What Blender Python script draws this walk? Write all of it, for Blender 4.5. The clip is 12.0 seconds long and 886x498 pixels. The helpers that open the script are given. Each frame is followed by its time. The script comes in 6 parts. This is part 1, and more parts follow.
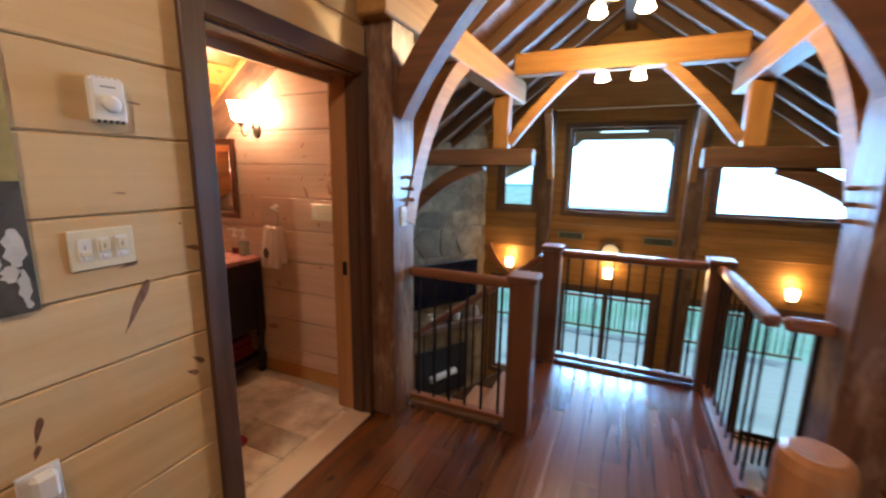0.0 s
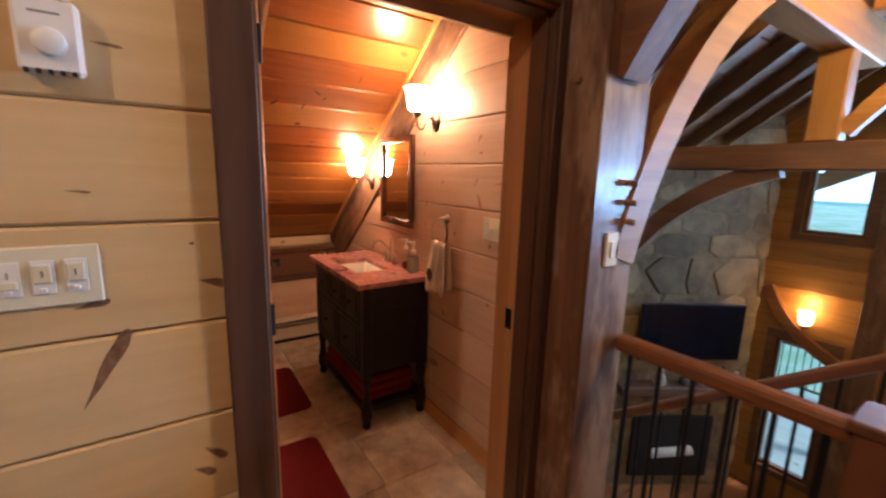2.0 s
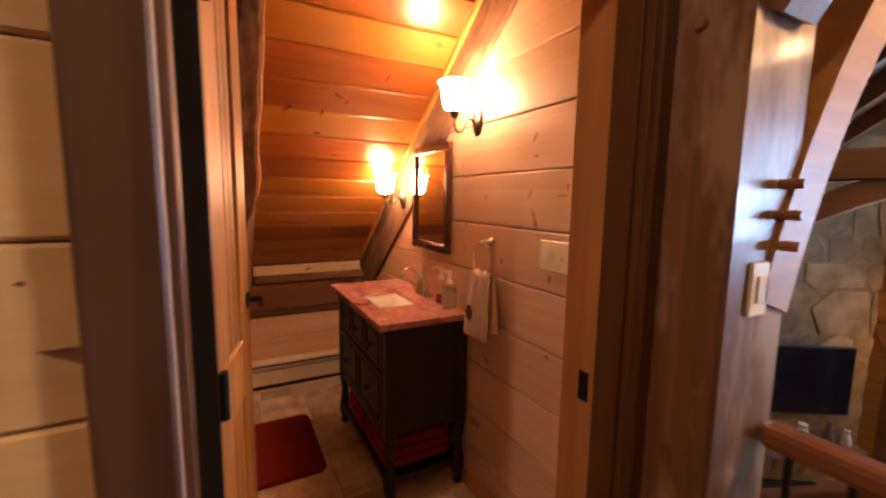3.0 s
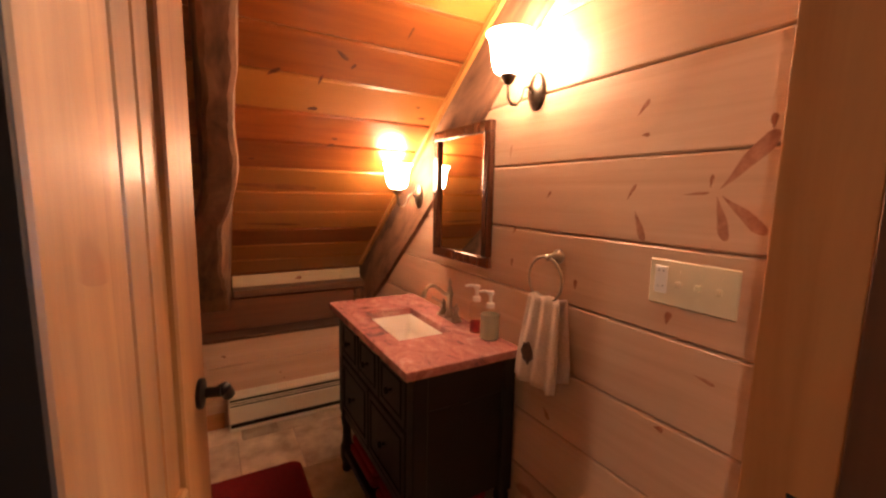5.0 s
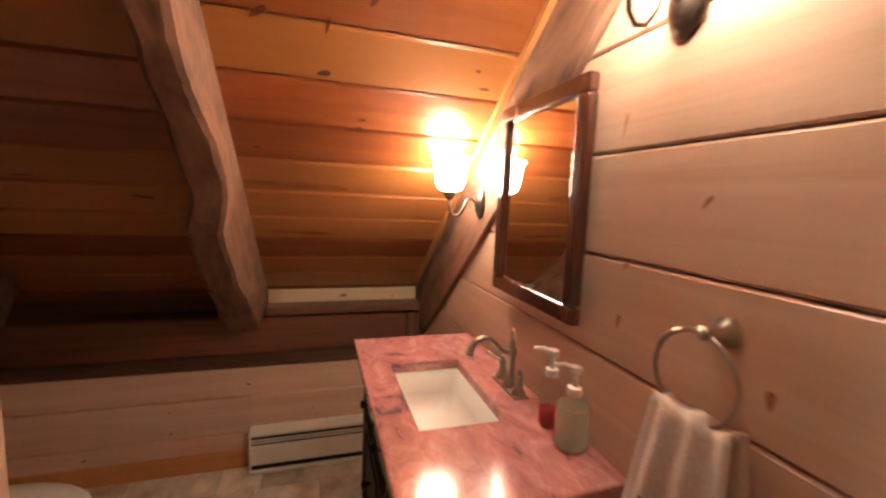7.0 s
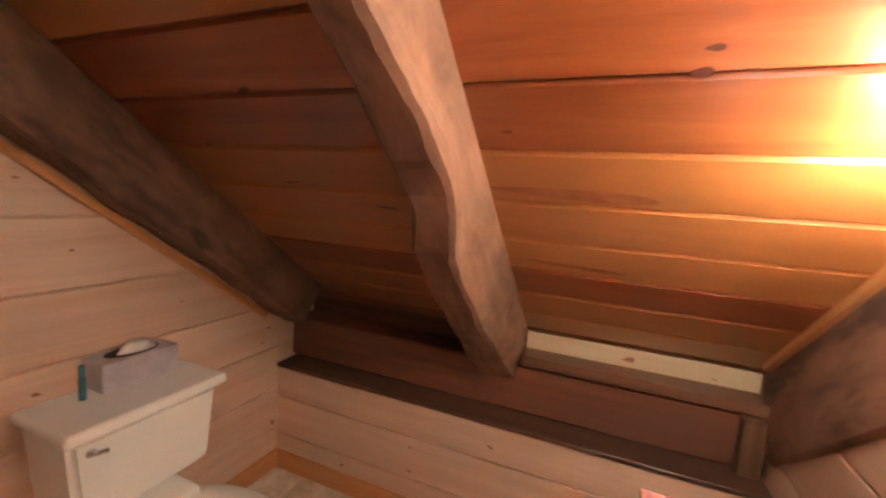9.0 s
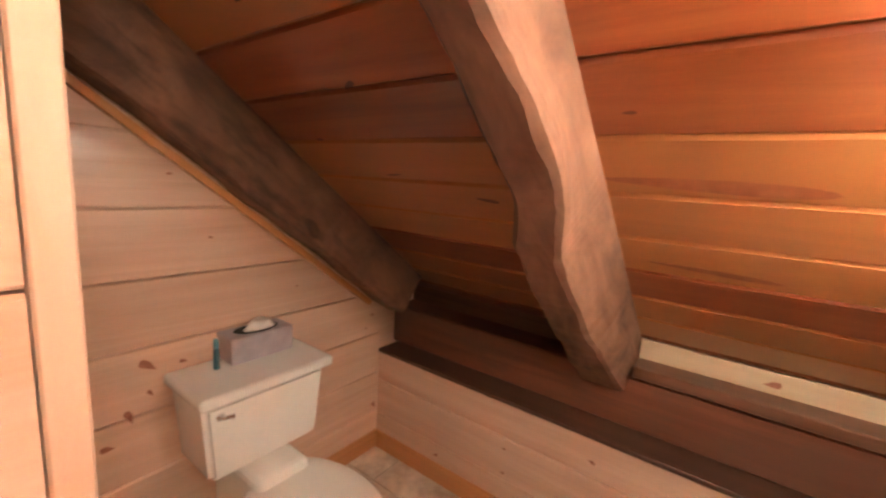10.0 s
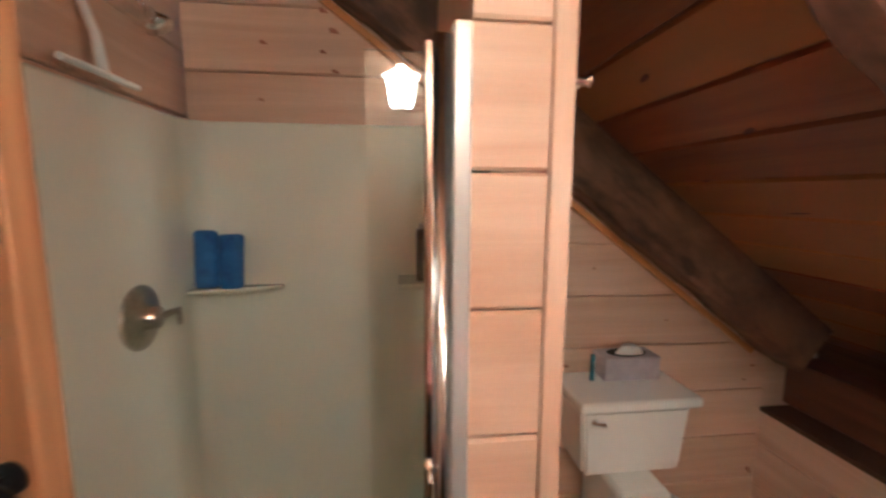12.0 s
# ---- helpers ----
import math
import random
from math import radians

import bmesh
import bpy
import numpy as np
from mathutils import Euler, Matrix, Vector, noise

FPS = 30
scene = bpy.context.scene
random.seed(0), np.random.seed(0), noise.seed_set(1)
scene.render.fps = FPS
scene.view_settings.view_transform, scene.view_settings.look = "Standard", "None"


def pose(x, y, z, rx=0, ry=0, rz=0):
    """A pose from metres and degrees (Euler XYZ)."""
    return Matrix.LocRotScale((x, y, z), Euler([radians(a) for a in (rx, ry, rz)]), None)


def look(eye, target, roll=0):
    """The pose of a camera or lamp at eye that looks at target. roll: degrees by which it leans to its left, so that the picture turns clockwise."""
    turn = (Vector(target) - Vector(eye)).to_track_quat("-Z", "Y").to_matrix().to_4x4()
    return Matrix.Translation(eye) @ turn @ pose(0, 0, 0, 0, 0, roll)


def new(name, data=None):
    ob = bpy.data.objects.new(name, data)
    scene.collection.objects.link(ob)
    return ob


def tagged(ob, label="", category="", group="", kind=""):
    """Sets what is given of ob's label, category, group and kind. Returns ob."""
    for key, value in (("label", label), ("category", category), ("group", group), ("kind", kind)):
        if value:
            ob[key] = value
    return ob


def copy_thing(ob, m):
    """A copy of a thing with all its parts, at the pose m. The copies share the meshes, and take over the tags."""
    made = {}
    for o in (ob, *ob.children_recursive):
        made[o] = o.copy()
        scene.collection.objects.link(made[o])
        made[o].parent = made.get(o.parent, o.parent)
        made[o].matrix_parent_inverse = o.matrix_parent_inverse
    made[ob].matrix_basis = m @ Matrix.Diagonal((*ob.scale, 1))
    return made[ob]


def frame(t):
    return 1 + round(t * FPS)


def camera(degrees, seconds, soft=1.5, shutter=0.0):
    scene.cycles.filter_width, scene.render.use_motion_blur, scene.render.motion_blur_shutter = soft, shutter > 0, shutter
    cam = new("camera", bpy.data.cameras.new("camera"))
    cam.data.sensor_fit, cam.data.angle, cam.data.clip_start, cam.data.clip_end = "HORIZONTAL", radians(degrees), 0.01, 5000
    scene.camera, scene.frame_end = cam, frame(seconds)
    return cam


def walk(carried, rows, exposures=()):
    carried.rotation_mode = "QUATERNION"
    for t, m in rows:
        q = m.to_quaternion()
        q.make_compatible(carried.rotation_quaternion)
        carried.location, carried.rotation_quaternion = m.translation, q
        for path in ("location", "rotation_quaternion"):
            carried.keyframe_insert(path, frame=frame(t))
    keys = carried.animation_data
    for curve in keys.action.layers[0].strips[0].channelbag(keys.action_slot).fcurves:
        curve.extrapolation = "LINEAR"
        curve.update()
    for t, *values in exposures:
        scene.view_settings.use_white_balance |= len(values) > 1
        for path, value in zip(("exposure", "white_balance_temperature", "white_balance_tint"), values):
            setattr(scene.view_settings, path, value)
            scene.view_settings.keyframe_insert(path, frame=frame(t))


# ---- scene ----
cam = camera(94.7, 12.0, soft=2.4, shutter=0.5)
PATH = [
    (0.0, (0.118, 3.068, 1.542), (-0.679, 4.863, 1.164), 0.9),
    (0.5, (0.045, 3.34, 1.548), (-1.013, 4.994, 1.169), 0.9),
    (1.0, (-0.005, 3.592, 1.532), (-1.318, 5.056, 1.171), 0.8),
    (1.5, (-0.078, 3.808, 1.536), (-1.602, 5.051, 1.172), 2.1),
    (2.0, (-0.258, 3.945, 1.511), (-1.892, 5.039, 1.15), 1.6),
    (2.5, (-0.466, 4.062, 1.499), (-2.161, 5.069, 1.184), 0.8),
    (3.0, (-0.646, 4.190, 1.454), (-2.400, 5.121, 1.21), 0.9),
    (3.5, (-0.827, 4.271, 1.461), (-2.597, 5.172, 1.23), 0.3),
    (5.5, (-1.271, 4.248, 1.451), (-2.983, 5.248, 1.181), 1.3),
    (6.0, (-1.367, 4.353, 1.441), (-3.135, 5.257, 1.202), 1.5),
    (6.5, (-1.515, 4.534, 1.471), (-3.349, 5.3, 1.251), 2.0),
    (7.0, (-1.68, 4.619, 1.45), (-3.577, 5.208, 1.21), 2.5),
    (7.5, (-1.921, 4.688, 1.452), (-3.887, 4.952, 1.202), 2.2),
    (9.5, (-2.396, 4.624, 1.451), (-4.118, 3.644, 1.179), 4.3),
    (10.0, (-2.412, 4.613, 1.455), (-4.005, 3.447, 1.137), 3.7),
    (10.5, (-2.426, 4.652, 1.442), (-3.789, 3.227, 1.106), 2.3),
    (11.0, (-2.365, 4.672, 1.459), (-3.374, 2.969, 1.173), 0.8),
    (11.5, (-2.298, 4.688, 1.492), (-2.912, 2.801, 1.248), 0.3),
    (12.0, (-2.241, 4.723, 1.517), (-2.475, 2.754, 1.256), 0.3),
]
walk(cam, [(t, look(eye, target, roll)) for t, eye, target, roll in PATH],
     exposures=[(0.0, 0.06, 6250, 9), (1.0, 0.06, 6050, 6), (1.5, 0.03, 6200, 9), (2.0, -0.03, 6600, 16), (2.5, -0.02, 7300, 22), (3.0, -0.07, 8700, 32), (3.5, -0.08, 9500, 36), (5.5, -0.1, 6250, 15), (6.5, -0.03, 5300, 2), (7.5, 0.08, 4950, -5), (9.5, 0.98, 4650, -9), (10.5, 1.15, 4700, -6), (11.0, 0.66, 4500, -8), (11.5, 0.65, 4250, -11), (12.0, 0.5, 4050, -14)])

# ---- world and large lights ----
world = bpy.data.worlds.new("sky_world")
scene.world = world
world.use_nodes = True
_nt = world.node_tree
_sky = _nt.nodes.new("ShaderNodeTexSky")
_sky.sky_type = 'NISHITA'
_sky.sun_disc = False
_sky.sun_elevation = radians(38)
_sky.sun_rotation = radians(60)
_nt.links.new(_sky.outputs[0], _nt.nodes["Background"].inputs[0])
_nt.nodes["Background"].inputs[1].default_value = 0.15
sun = new("sun", bpy.data.lights.new("sun", 'SUN'))
sun.data.energy, sun.data.angle, sun.data.color = 3.5, radians(8), (1.0, 0.95, 0.88)
sun.matrix_world = look((6, 12, 12), (0, 8, 0))


def lamp(name, at, watts, color, size=0.03):
    ob = new(name, bpy.data.lights.new(name, 'POINT'))
    ob.data.energy, ob.data.color, ob.data.shadow_soft_size = watts, color, size
    ob.location = at
    return ob


def window_light(name, at, target, w, h, watts, color):
    ob = new(name, bpy.data.lights.new(name, 'AREA'))
    ob.data.shape, ob.data.size, ob.data.size_y = 'RECTANGLE', w, h
    ob.data.energy, ob.data.color = watts, color
    ob.matrix_world = look(at, target)
    return ob


WARM = (1.0, 0.67, 0.41)
# ---- helpers for building ----
WORLD_OF = {}


def thing(name, at=(0, 0, 0), label="", category="", group="", kind=""):
    """An Empty at the base of a thing."""
    ob = new(name)
    ob.empty_display_size = 0.05
    ob.location = at
    WORLD_OF[ob.name] = Matrix.Translation(at)
    return tagged(ob, label, category, group, kind)


def finish(bm, smooth=False):
    bmesh.ops.recalc_face_normals(bm, faces=bm.faces)
    if smooth:
        for f in bm.faces:
            f.smooth = True
    return bm


def part(name, bm, material, parent=None, label="", m=None, smooth=False):
    """Links a bmesh as ONE mesh object; its vertices are in world metres, or in the frame m."""
    me = bpy.data.meshes.new(name)
    finish(bm, smooth)
    bm.to_mesh(me)
    bm.free()
    me.materials.append(material)
    ob = new(name, me)
    M = m or Matrix()
    if parent:
        ob.parent = parent
        ob.matrix_parent_inverse = WORLD_OF[parent.name].inverted()
    ob.matrix_basis = M
    WORLD_OF[ob.name] = M
    if label:
        ob["label"] = label
    return ob


def structure(name, bm, material, label="", category="", m=None):
    return tagged(part(name, bm, material, None, "", m), label, category, "", "structure")


def box(bm, lo, hi, bevel=0.0, seg=1):
    lo, hi = [min(a, b) for a, b in zip(lo, hi)], [max(a, b) for a, b in zip(lo, hi)]
    vs = [bm.verts.new((x, y, z)) for x in (lo[0], hi[0]) for y in (lo[1], hi[1]) for z in (lo[2], hi[2])]
    fs = [bm.faces.new([vs[i] for i in q]) for q in ((0, 1, 3, 2), (4, 6, 7, 5), (0, 4, 5, 1), (2, 3, 7, 6), (0, 2, 6, 4), (1, 5, 7, 3))]
    if bevel > 0:
        es = list({e for f in fs for e in f.edges})
        bmesh.ops.bevel(bm, geom=es, offset=bevel, segments=seg, profile=0.5, affect='EDGES')
    return bm


def B(lo, hi, bevel=0.0, seg=1):
    return box(bmesh.new(), lo, hi, bevel, seg)


def lathe(bm, profile, at=(0, 0, 0), seg=24, m=None):
    """A turned body: profile of (radius, height), about z."""
    M = (m or Matrix()) @ Matrix.Translation(at) if m is None else m @ Matrix.Translation(at)
    rings = []
    for r, z in profile:
        rings.append([bm.verts.new(M @ Vector((max(r, 1e-4) * math.cos(2 * math.pi * k / seg), max(r, 1e-4) * math.sin(2 * math.pi * k / seg), z))) for k in range(seg)])
    for a, b in zip(rings, rings[1:]):
        for k in range(seg):
            bm.faces.new((a[k], a[(k + 1) % seg], b[(k + 1) % seg], b[k]))
    bm.faces.new(list(reversed(rings[0])))
    bm.faces.new(rings[-1])
    return bm


def tube(bm, pts, r, seg=10, closed=False):
    """A round tube along points; r is a number or one radius a point."""
    pts = [Vector(p) for p in pts]
    n = len(pts)
    rs = r if isinstance(r, (list, tuple)) else [r] * n
    rings, up = [], None
    for i, p in enumerate(pts):
        a = pts[(i - 1) % n] if (closed or i > 0) else p
        b = pts[(i + 1) % n] if (closed or i < n - 1) else p
        d = (b - a).normalized()
        if up is None:
            up = d.orthogonal().normalized()
        up = (up - d * up.dot(d)).normalized()
        side = d.cross(up)
        rings.append([bm.verts.new(p + rs[i] * (math.cos(2 * math.pi * k / seg) * up + math.sin(2 * math.pi * k / seg) * side)) for k in range(seg)])
    pairs = list(zip(rings, rings[1:])) + ([(rings[-1], rings[0])] if closed else [])
    for a, b in pairs:
        for k in range(seg):
            bm.faces.new((a[k], a[(k + 1) % seg], b[(k + 1) % seg], b[k]))
    if not closed:
        bm.faces.new(list(reversed(rings[0])))
        bm.faces.new(rings[-1])
    return bm


def prism(bm, outline, m, depth, bevel=0.0):
    """Extrudes a 2D outline (x, z in the frame m) by depth along the frame's y."""
    a = [bm.verts.new(m @ Vector((u, 0, v))) for u, v in outline]
    b = [bm.verts.new(m @ Vector((u, depth, v))) for u, v in outline]
    fs = [bm.faces.new(a), bm.faces.new(list(reversed(b)))]
    for i in range(len(a)):
        j = (i + 1) % len(a)
        fs.append(bm.faces.new((a[j], a[i], b[i], b[j])))
    if bevel:
        bmesh.ops.bevel(bm, geom=list({e for f in fs for e in f.edges}), offset=bevel, segments=1, affect='EDGES')
    return bm


def grid_wall(bm, axis, f0, f1, us, zs, holes):
    """A wall of boxes between the faces f0 and f1 (along x or y), with rectangular holes (u0, u1, z0, z1)."""
    U = sorted({*us, *[h[0] for h in holes], *[h[1] for h in holes]})
    Z = sorted({*zs, *[h[2] for h in holes], *[h[3] for h in holes]})
    U = [u for u in U if us[0] <= u <= us[-1]]
    Z = [z for z in Z if zs[0] <= z <= zs[-1]]
    for u0, u1 in zip(U, U[1:]):
        for z0, z1 in zip(Z, Z[1:]):
            uc, zc = (u0 + u1) / 2, (z0 + z1) / 2
            if any(h[0] < uc < h[1] and h[2] < zc < h[3] for h in holes):
                continue
            if axis == 'x':
                box(bm, (f0, u0, z0), (f1, u1, z1))
            else:
                box(bm, (u0, f0, z0), (u1, f1, z1))
    return bm


def clip(bm, co, no):
    """Cuts away what lies on the side of no."""
    bmesh.ops.bisect_plane(bm, geom=bm.verts[:] + bm.edges[:] + bm.faces[:], plane_co=co, plane_no=no, clear_outer=True)
    open_edges = [e for e in bm.edges if len(e.link_faces) == 1]
    if open_edges:
        bmesh.ops.holes_fill(bm, edges=open_edges, sides=0)
    return bm


# ---- materials ----
def node(nt, kind, **kw):
    n = nt.nodes.new(kind)
    for k, v in kw.items():
        if k in n.inputs:
            n.inputs[k].default_value = v
    return n


def base_mat(name, rough=0.5, metal=0.0, color=(0.5, 0.5, 0.5), coat=0.0):
    m = bpy.data.materials.new(name)
    m.use_nodes = True
    b = m.node_tree.nodes["Principled BSDF"]
    b.inputs["Base Color"].default_value = (*color, 1)
    b.inputs["Roughness"].default_value = rough
    b.inputs["Metallic"].default_value = metal
    b.inputs["Coat Weight"].default_value = coat
    b.inputs["Coat Roughness"].default_value = 0.12
    return m, m.node_tree, b


def ramp(nt, stops):
    r = nt.nodes.new("ShaderNodeValToRGB")
    while len(r.color_ramp.elements) < len(stops):
        r.color_ramp.elements.new(0.5)
    for e, (p, c) in zip(r.color_ramp.elements, stops):
        e.position, e.color = p, (*c, 1)
    return r


def mixer(nt, fac, a, b, blend='MIX'):
    x = nt.nodes.new("ShaderNodeMix")
    x.data_type, x.blend_type = 'RGBA', blend
    for sock, v in ((x.inputs[0], fac), (x.inputs[6], a), (x.inputs[7], b)):
        if hasattr(v, "is_linked"):
            nt.links.new(v, sock)
        elif isinstance(v, (int, float)):
            sock.default_value = v
        else:
            sock.default_value = (*v, 1)
    return x.outputs[2]


def maths(nt, op, a, b=0.0):
    x = nt.nodes.new("ShaderNodeMath")
    x.operation = op
    for sock, v in ((x.inputs[0], a), (x.inputs[1], b)):
        if hasattr(v, "is_linked"):
            nt.links.new(v, sock)
        else:
            sock.default_value = v
    return x.outputs[0]


def coords(nt, scale, island=False):
    """Object coordinates, shifted for each piece, stretched by scale."""
    tc = nt.nodes.new("ShaderNodeTexCoord")
    if island:
        rnd = nt.nodes.new("ShaderNodeNewGeometry").outputs["Random Per Island"]
    else:
        rnd = nt.nodes.new("ShaderNodeObjectInfo").outputs["Random"]
    sh = nt.nodes.new("ShaderNodeVectorMath")
    sh.operation = 'MULTIPLY_ADD'
    comb = nt.nodes.new("ShaderNodeCombineXYZ")
    for i in range(3):
        nt.links.new(rnd, comb.inputs[i])
    nt.links.new(comb.outputs[0], sh.inputs[0])
    sh.inputs[1].default_value = (31.7, 17.3, 23.1)
    nt.links.new(tc.outputs["Object"], sh.inputs[2])
    mp = nt.nodes.new("ShaderNodeMapping")
    nt.links.new(sh.outputs[0], mp.inputs[0])
    mp.inputs["Scale"].default_value = scale
    return mp.outputs[0], rnd, sh.outputs[0]


def mapped(nt, vec, scale):
    mp = nt.nodes.new("ShaderNodeMapping")
    nt.links.new(vec, mp.inputs[0])
    mp.inputs["Scale"].default_value = scale
    return mp.outputs[0]


def wood(name, dark, light, axis='x', rough=0.45, knots=0.0, coat=0.0, bump=0.12, knot_color=(0.12, 0.035, 0.012), tone=0.25,
         island=False, grain=16.0, patches=None, knot_size=1.0, second=None, run=0.9):
    m, nt, b = base_mat(name, rough, 0, light, coat)
    along = {'x': 0, 'y': 1, 'z': 2}[axis]

    def sc(a, c):
        s = [c, c, c]
        s[along] = a
        return s
    vec, rnd, raw = coords(nt, sc(run, grain), island)
    n1 = node(nt, "ShaderNodeTexNoise", Scale=1.0, Detail=6.0, Roughness=0.62, Distortion=0.6)
    nt.links.new(vec, n1.inputs["Vector"])
    r1 = ramp(nt, [(0.28, dark), (0.72, light)])
    nt.links.new(n1.outputs[0], r1.inputs[0])
    n2 = node(nt, "ShaderNodeTexNoise", Scale=1.0, Detail=2.0)
    nt.links.new(mapped(nt, raw, sc(0.8, 3.0)), n2.inputs["Vector"])
    f2 = maths(nt, 'MULTIPLY_ADD', n2.outputs[0], 0.7)
    nt.nodes[-1].inputs[2].default_value = -0.1
    col = mixer(nt, maths(nt, 'MULTIPLY', f2, 0.5), r1.outputs[0], tuple(0.55 * d + 0.25 * l for d, l in zip(dark, light)))
    if second:
        fr = maths(nt, 'FRACT', maths(nt, 'MULTIPLY', rnd, 7.3))
        rs = ramp(nt, [(0.35, (0, 0, 0)), (0.9, (1, 1, 1))])
        nt.links.new(fr, rs.inputs[0])
        col = mixer(nt, maths(nt, 'MULTIPLY', rs.outputs[0], 0.6), col, second)
    if patches:
        n3 = node(nt, "ShaderNodeTexNoise", Scale=1.0, Detail=4.0, Roughness=0.7)
        nt.links.new(mapped(nt, raw, sc(1.6, 5.0)), n3.inputs["Vector"])
        rp = ramp(nt, [(0.50, (0, 0, 0)), (0.62, (1, 1, 1))])
        nt.links.new(n3.outputs[0], rp.inputs[0])
        col = mixer(nt, maths(nt, 'MULTIPLY', rp.outputs[0], 0.8), col, patches)
    if knots > 0:
        dis = node(nt, "ShaderNodeTexNoise", Scale=9.0, Detail=2.0)
        nt.links.new(raw, dis.inputs["Vector"])
        vd = nt.nodes.new("ShaderNodeVectorMath")
        vd.operation = 'MULTIPLY_ADD'
        nt.links.new(dis.outputs["Color"], vd.inputs[0])
        vd.inputs[1].default_value = (0.05, 0.05, 0.05)
        nt.links.new(raw, vd.inputs[2])
        vo = node(nt, "ShaderNodeTexVoronoi", Scale=1.0)
        nt.links.new(mapped(nt, vd.outputs[0], sc(2.7, 5.2)), vo.inputs["Vector"])
        sep = nt.nodes.new("ShaderNodeSeparateColor")
        nt.links.new(vo.outputs["Color"], sep.inputs[0])
        has = maths(nt, 'LESS_THAN', sep.outputs[0], knots)
        size = maths(nt, 'MULTIPLY_ADD', sep.outputs[1], 0.10 * knot_size)
        nt.nodes[-1].inputs[2].default_value = 0.05 * knot_size
        rel = maths(nt, 'DIVIDE', vo.outputs["Distance"], size)
        rk = ramp(nt, [(0.0, (1, 1, 1)), (0.45, (0.55, 0.55, 0.55)), (0.75, (0.85, 0.85, 0.85)), (1.0, (0, 0, 0))])
        nt.links.new(rel, rk.inputs[0])
        col = mixer(nt, maths(nt, 'MULTIPLY', maths(nt, 'MULTIPLY', rk.outputs[0], has), 0.85), col, knot_color)
    hs = nt.nodes.new("ShaderNodeHueSaturation")
    nt.links.new(maths(nt, 'MULTIPLY_ADD', rnd, tone), hs.inputs["Value"])
    nt.nodes[-1].inputs[2].default_value = 1.0 - tone / 2
    nt.links.new(col, hs.inputs["Color"])
    nt.links.new(hs.outputs[0], b.inputs["Base Color"])
    rr = maths(nt, 'MULTIPLY_ADD', n1.outputs[0], 0.22)
    nt.nodes[-1].inputs[2].default_value = rough - 0.11
    nt.links.new(rr, b.inputs["Roughness"])
    bp = node(nt, "ShaderNodeBump", Strength=bump, Distance=0.004)
    nt.links.new(n1.outputs[0], bp.inputs["Height"])
    nt.links.new(bp.outputs[0], b.inputs["Normal"])
    return m


PINE_D, PINE_L = (0.58, 0.36, 0.235), (0.74, 0.525, 0.385)
pine_x = wood("pine_x", PINE_D, PINE_L, 'x', 0.42, 0.30, 0.12, tone=0.12, knot_color=(0.26, 0.085, 0.04), knot_size=1.5)
pine_y = wood("pine_y", PINE_D, PINE_L, 'y', 0.42, 0.30, 0.12, tone=0.12, knot_color=(0.26, 0.085, 0.04), knot_size=1.5)
pine_z = wood("pine_z", PINE_D, PINE_L, 'z', 0.42, 0.12, 0.15, tone=0.14)
hall_pine = wood("hall_pine", (0.61, 0.40, 0.19), (0.74, 0.53, 0.275), 'y', 0.48, 0.14, 0.1, tone=0.10, knot_color=(0.16, 0.06, 0.025), knot_size=1.2)
ceiling_pine = wood("ceiling_pine", (0.20, 0.045, 0.010), (0.41, 0.128, 0.030), 'y', 0.32, 0.14, 0.35, tone=0.32, island=True, knot_color=(0.16, 0.032, 0.010), knot_size=1.0, grain=11, second=(0.50, 0.225, 0.050))
orange_trim = wood("orange_trim", (0.38, 0.17, 0.06), (0.54, 0.27, 0.11), 'z', 0.5, 0.05, 0.05)
orange_trim_x = wood("orange_trim_x", (0.45, 0.19, 0.05), (0.62, 0.30, 0.10), 'x', 0.35, 0.05, 0.3)
orange_trim_y = wood("orange_trim_y", (0.45, 0.19, 0.05), (0.62, 0.30, 0.10), 'y', 0.35, 0.05, 0.3)
TD, TL = (0.07, 0.030, 0.014), (0.20, 0.10, 0.05)
timber_x = wood("timber_x", TD, TL, 'x', 0.6, 0.15, 0, bump=0.4, patches=(0.10, 0.055, 0.032))
timber_y = wood("timber_y", TD, TL, 'y', 0.6, 0.15, 0, bump=0.4, patches=(0.10, 0.055, 0.032))
timber_z = wood("timber_z", TD, TL, 'z', 0.6, 0.15, 0, bump=0.4, patches=(0.24, 0.14, 0.08))
casing_z = wood("casing_z", (0.058, 0.025, 0.012), (0.14, 0.062, 0.030), 'z', 0.5, 0.05, 0.1)
casing_y = wood("casing_y", (0.058, 0.025, 0.012), (0.14, 0.062, 0.030), 'y', 0.5, 0.05, 0.1)
gold_x = wood("gold_x", (0.26, 0.11, 0.026), (0.50, 0.25, 0.066), 'x', 0.55, 0.12, 0, bump=0.3)
gold_y = wood("gold_y", (0.26, 0.11, 0.026), (0.50, 0.25, 0.066), 'y', 0.55, 0.12, 0, bump=0.3)
gold_z = wood("gold_z", (0.26, 0.11, 0.026), (0.50, 0.25, 0.066), 'z', 0.55, 0.12, 0, bump=0.3)
brace_brown = wood("brace_brown", (0.13, 0.048, 0.018), (0.30, 0.125, 0.048), 'x', 0.6, 0.1, 0, bump=0.3)
rail_x = wood("rail_x", (0.14, 0.045, 0.018), (0.30, 0.11, 0.045), 'x', 0.3, 0, 0.5)
rail_y = wood("rail_y", (0.14, 0.045, 0.018), (0.30, 0.11, 0.045), 'y', 0.3, 0, 0.5)
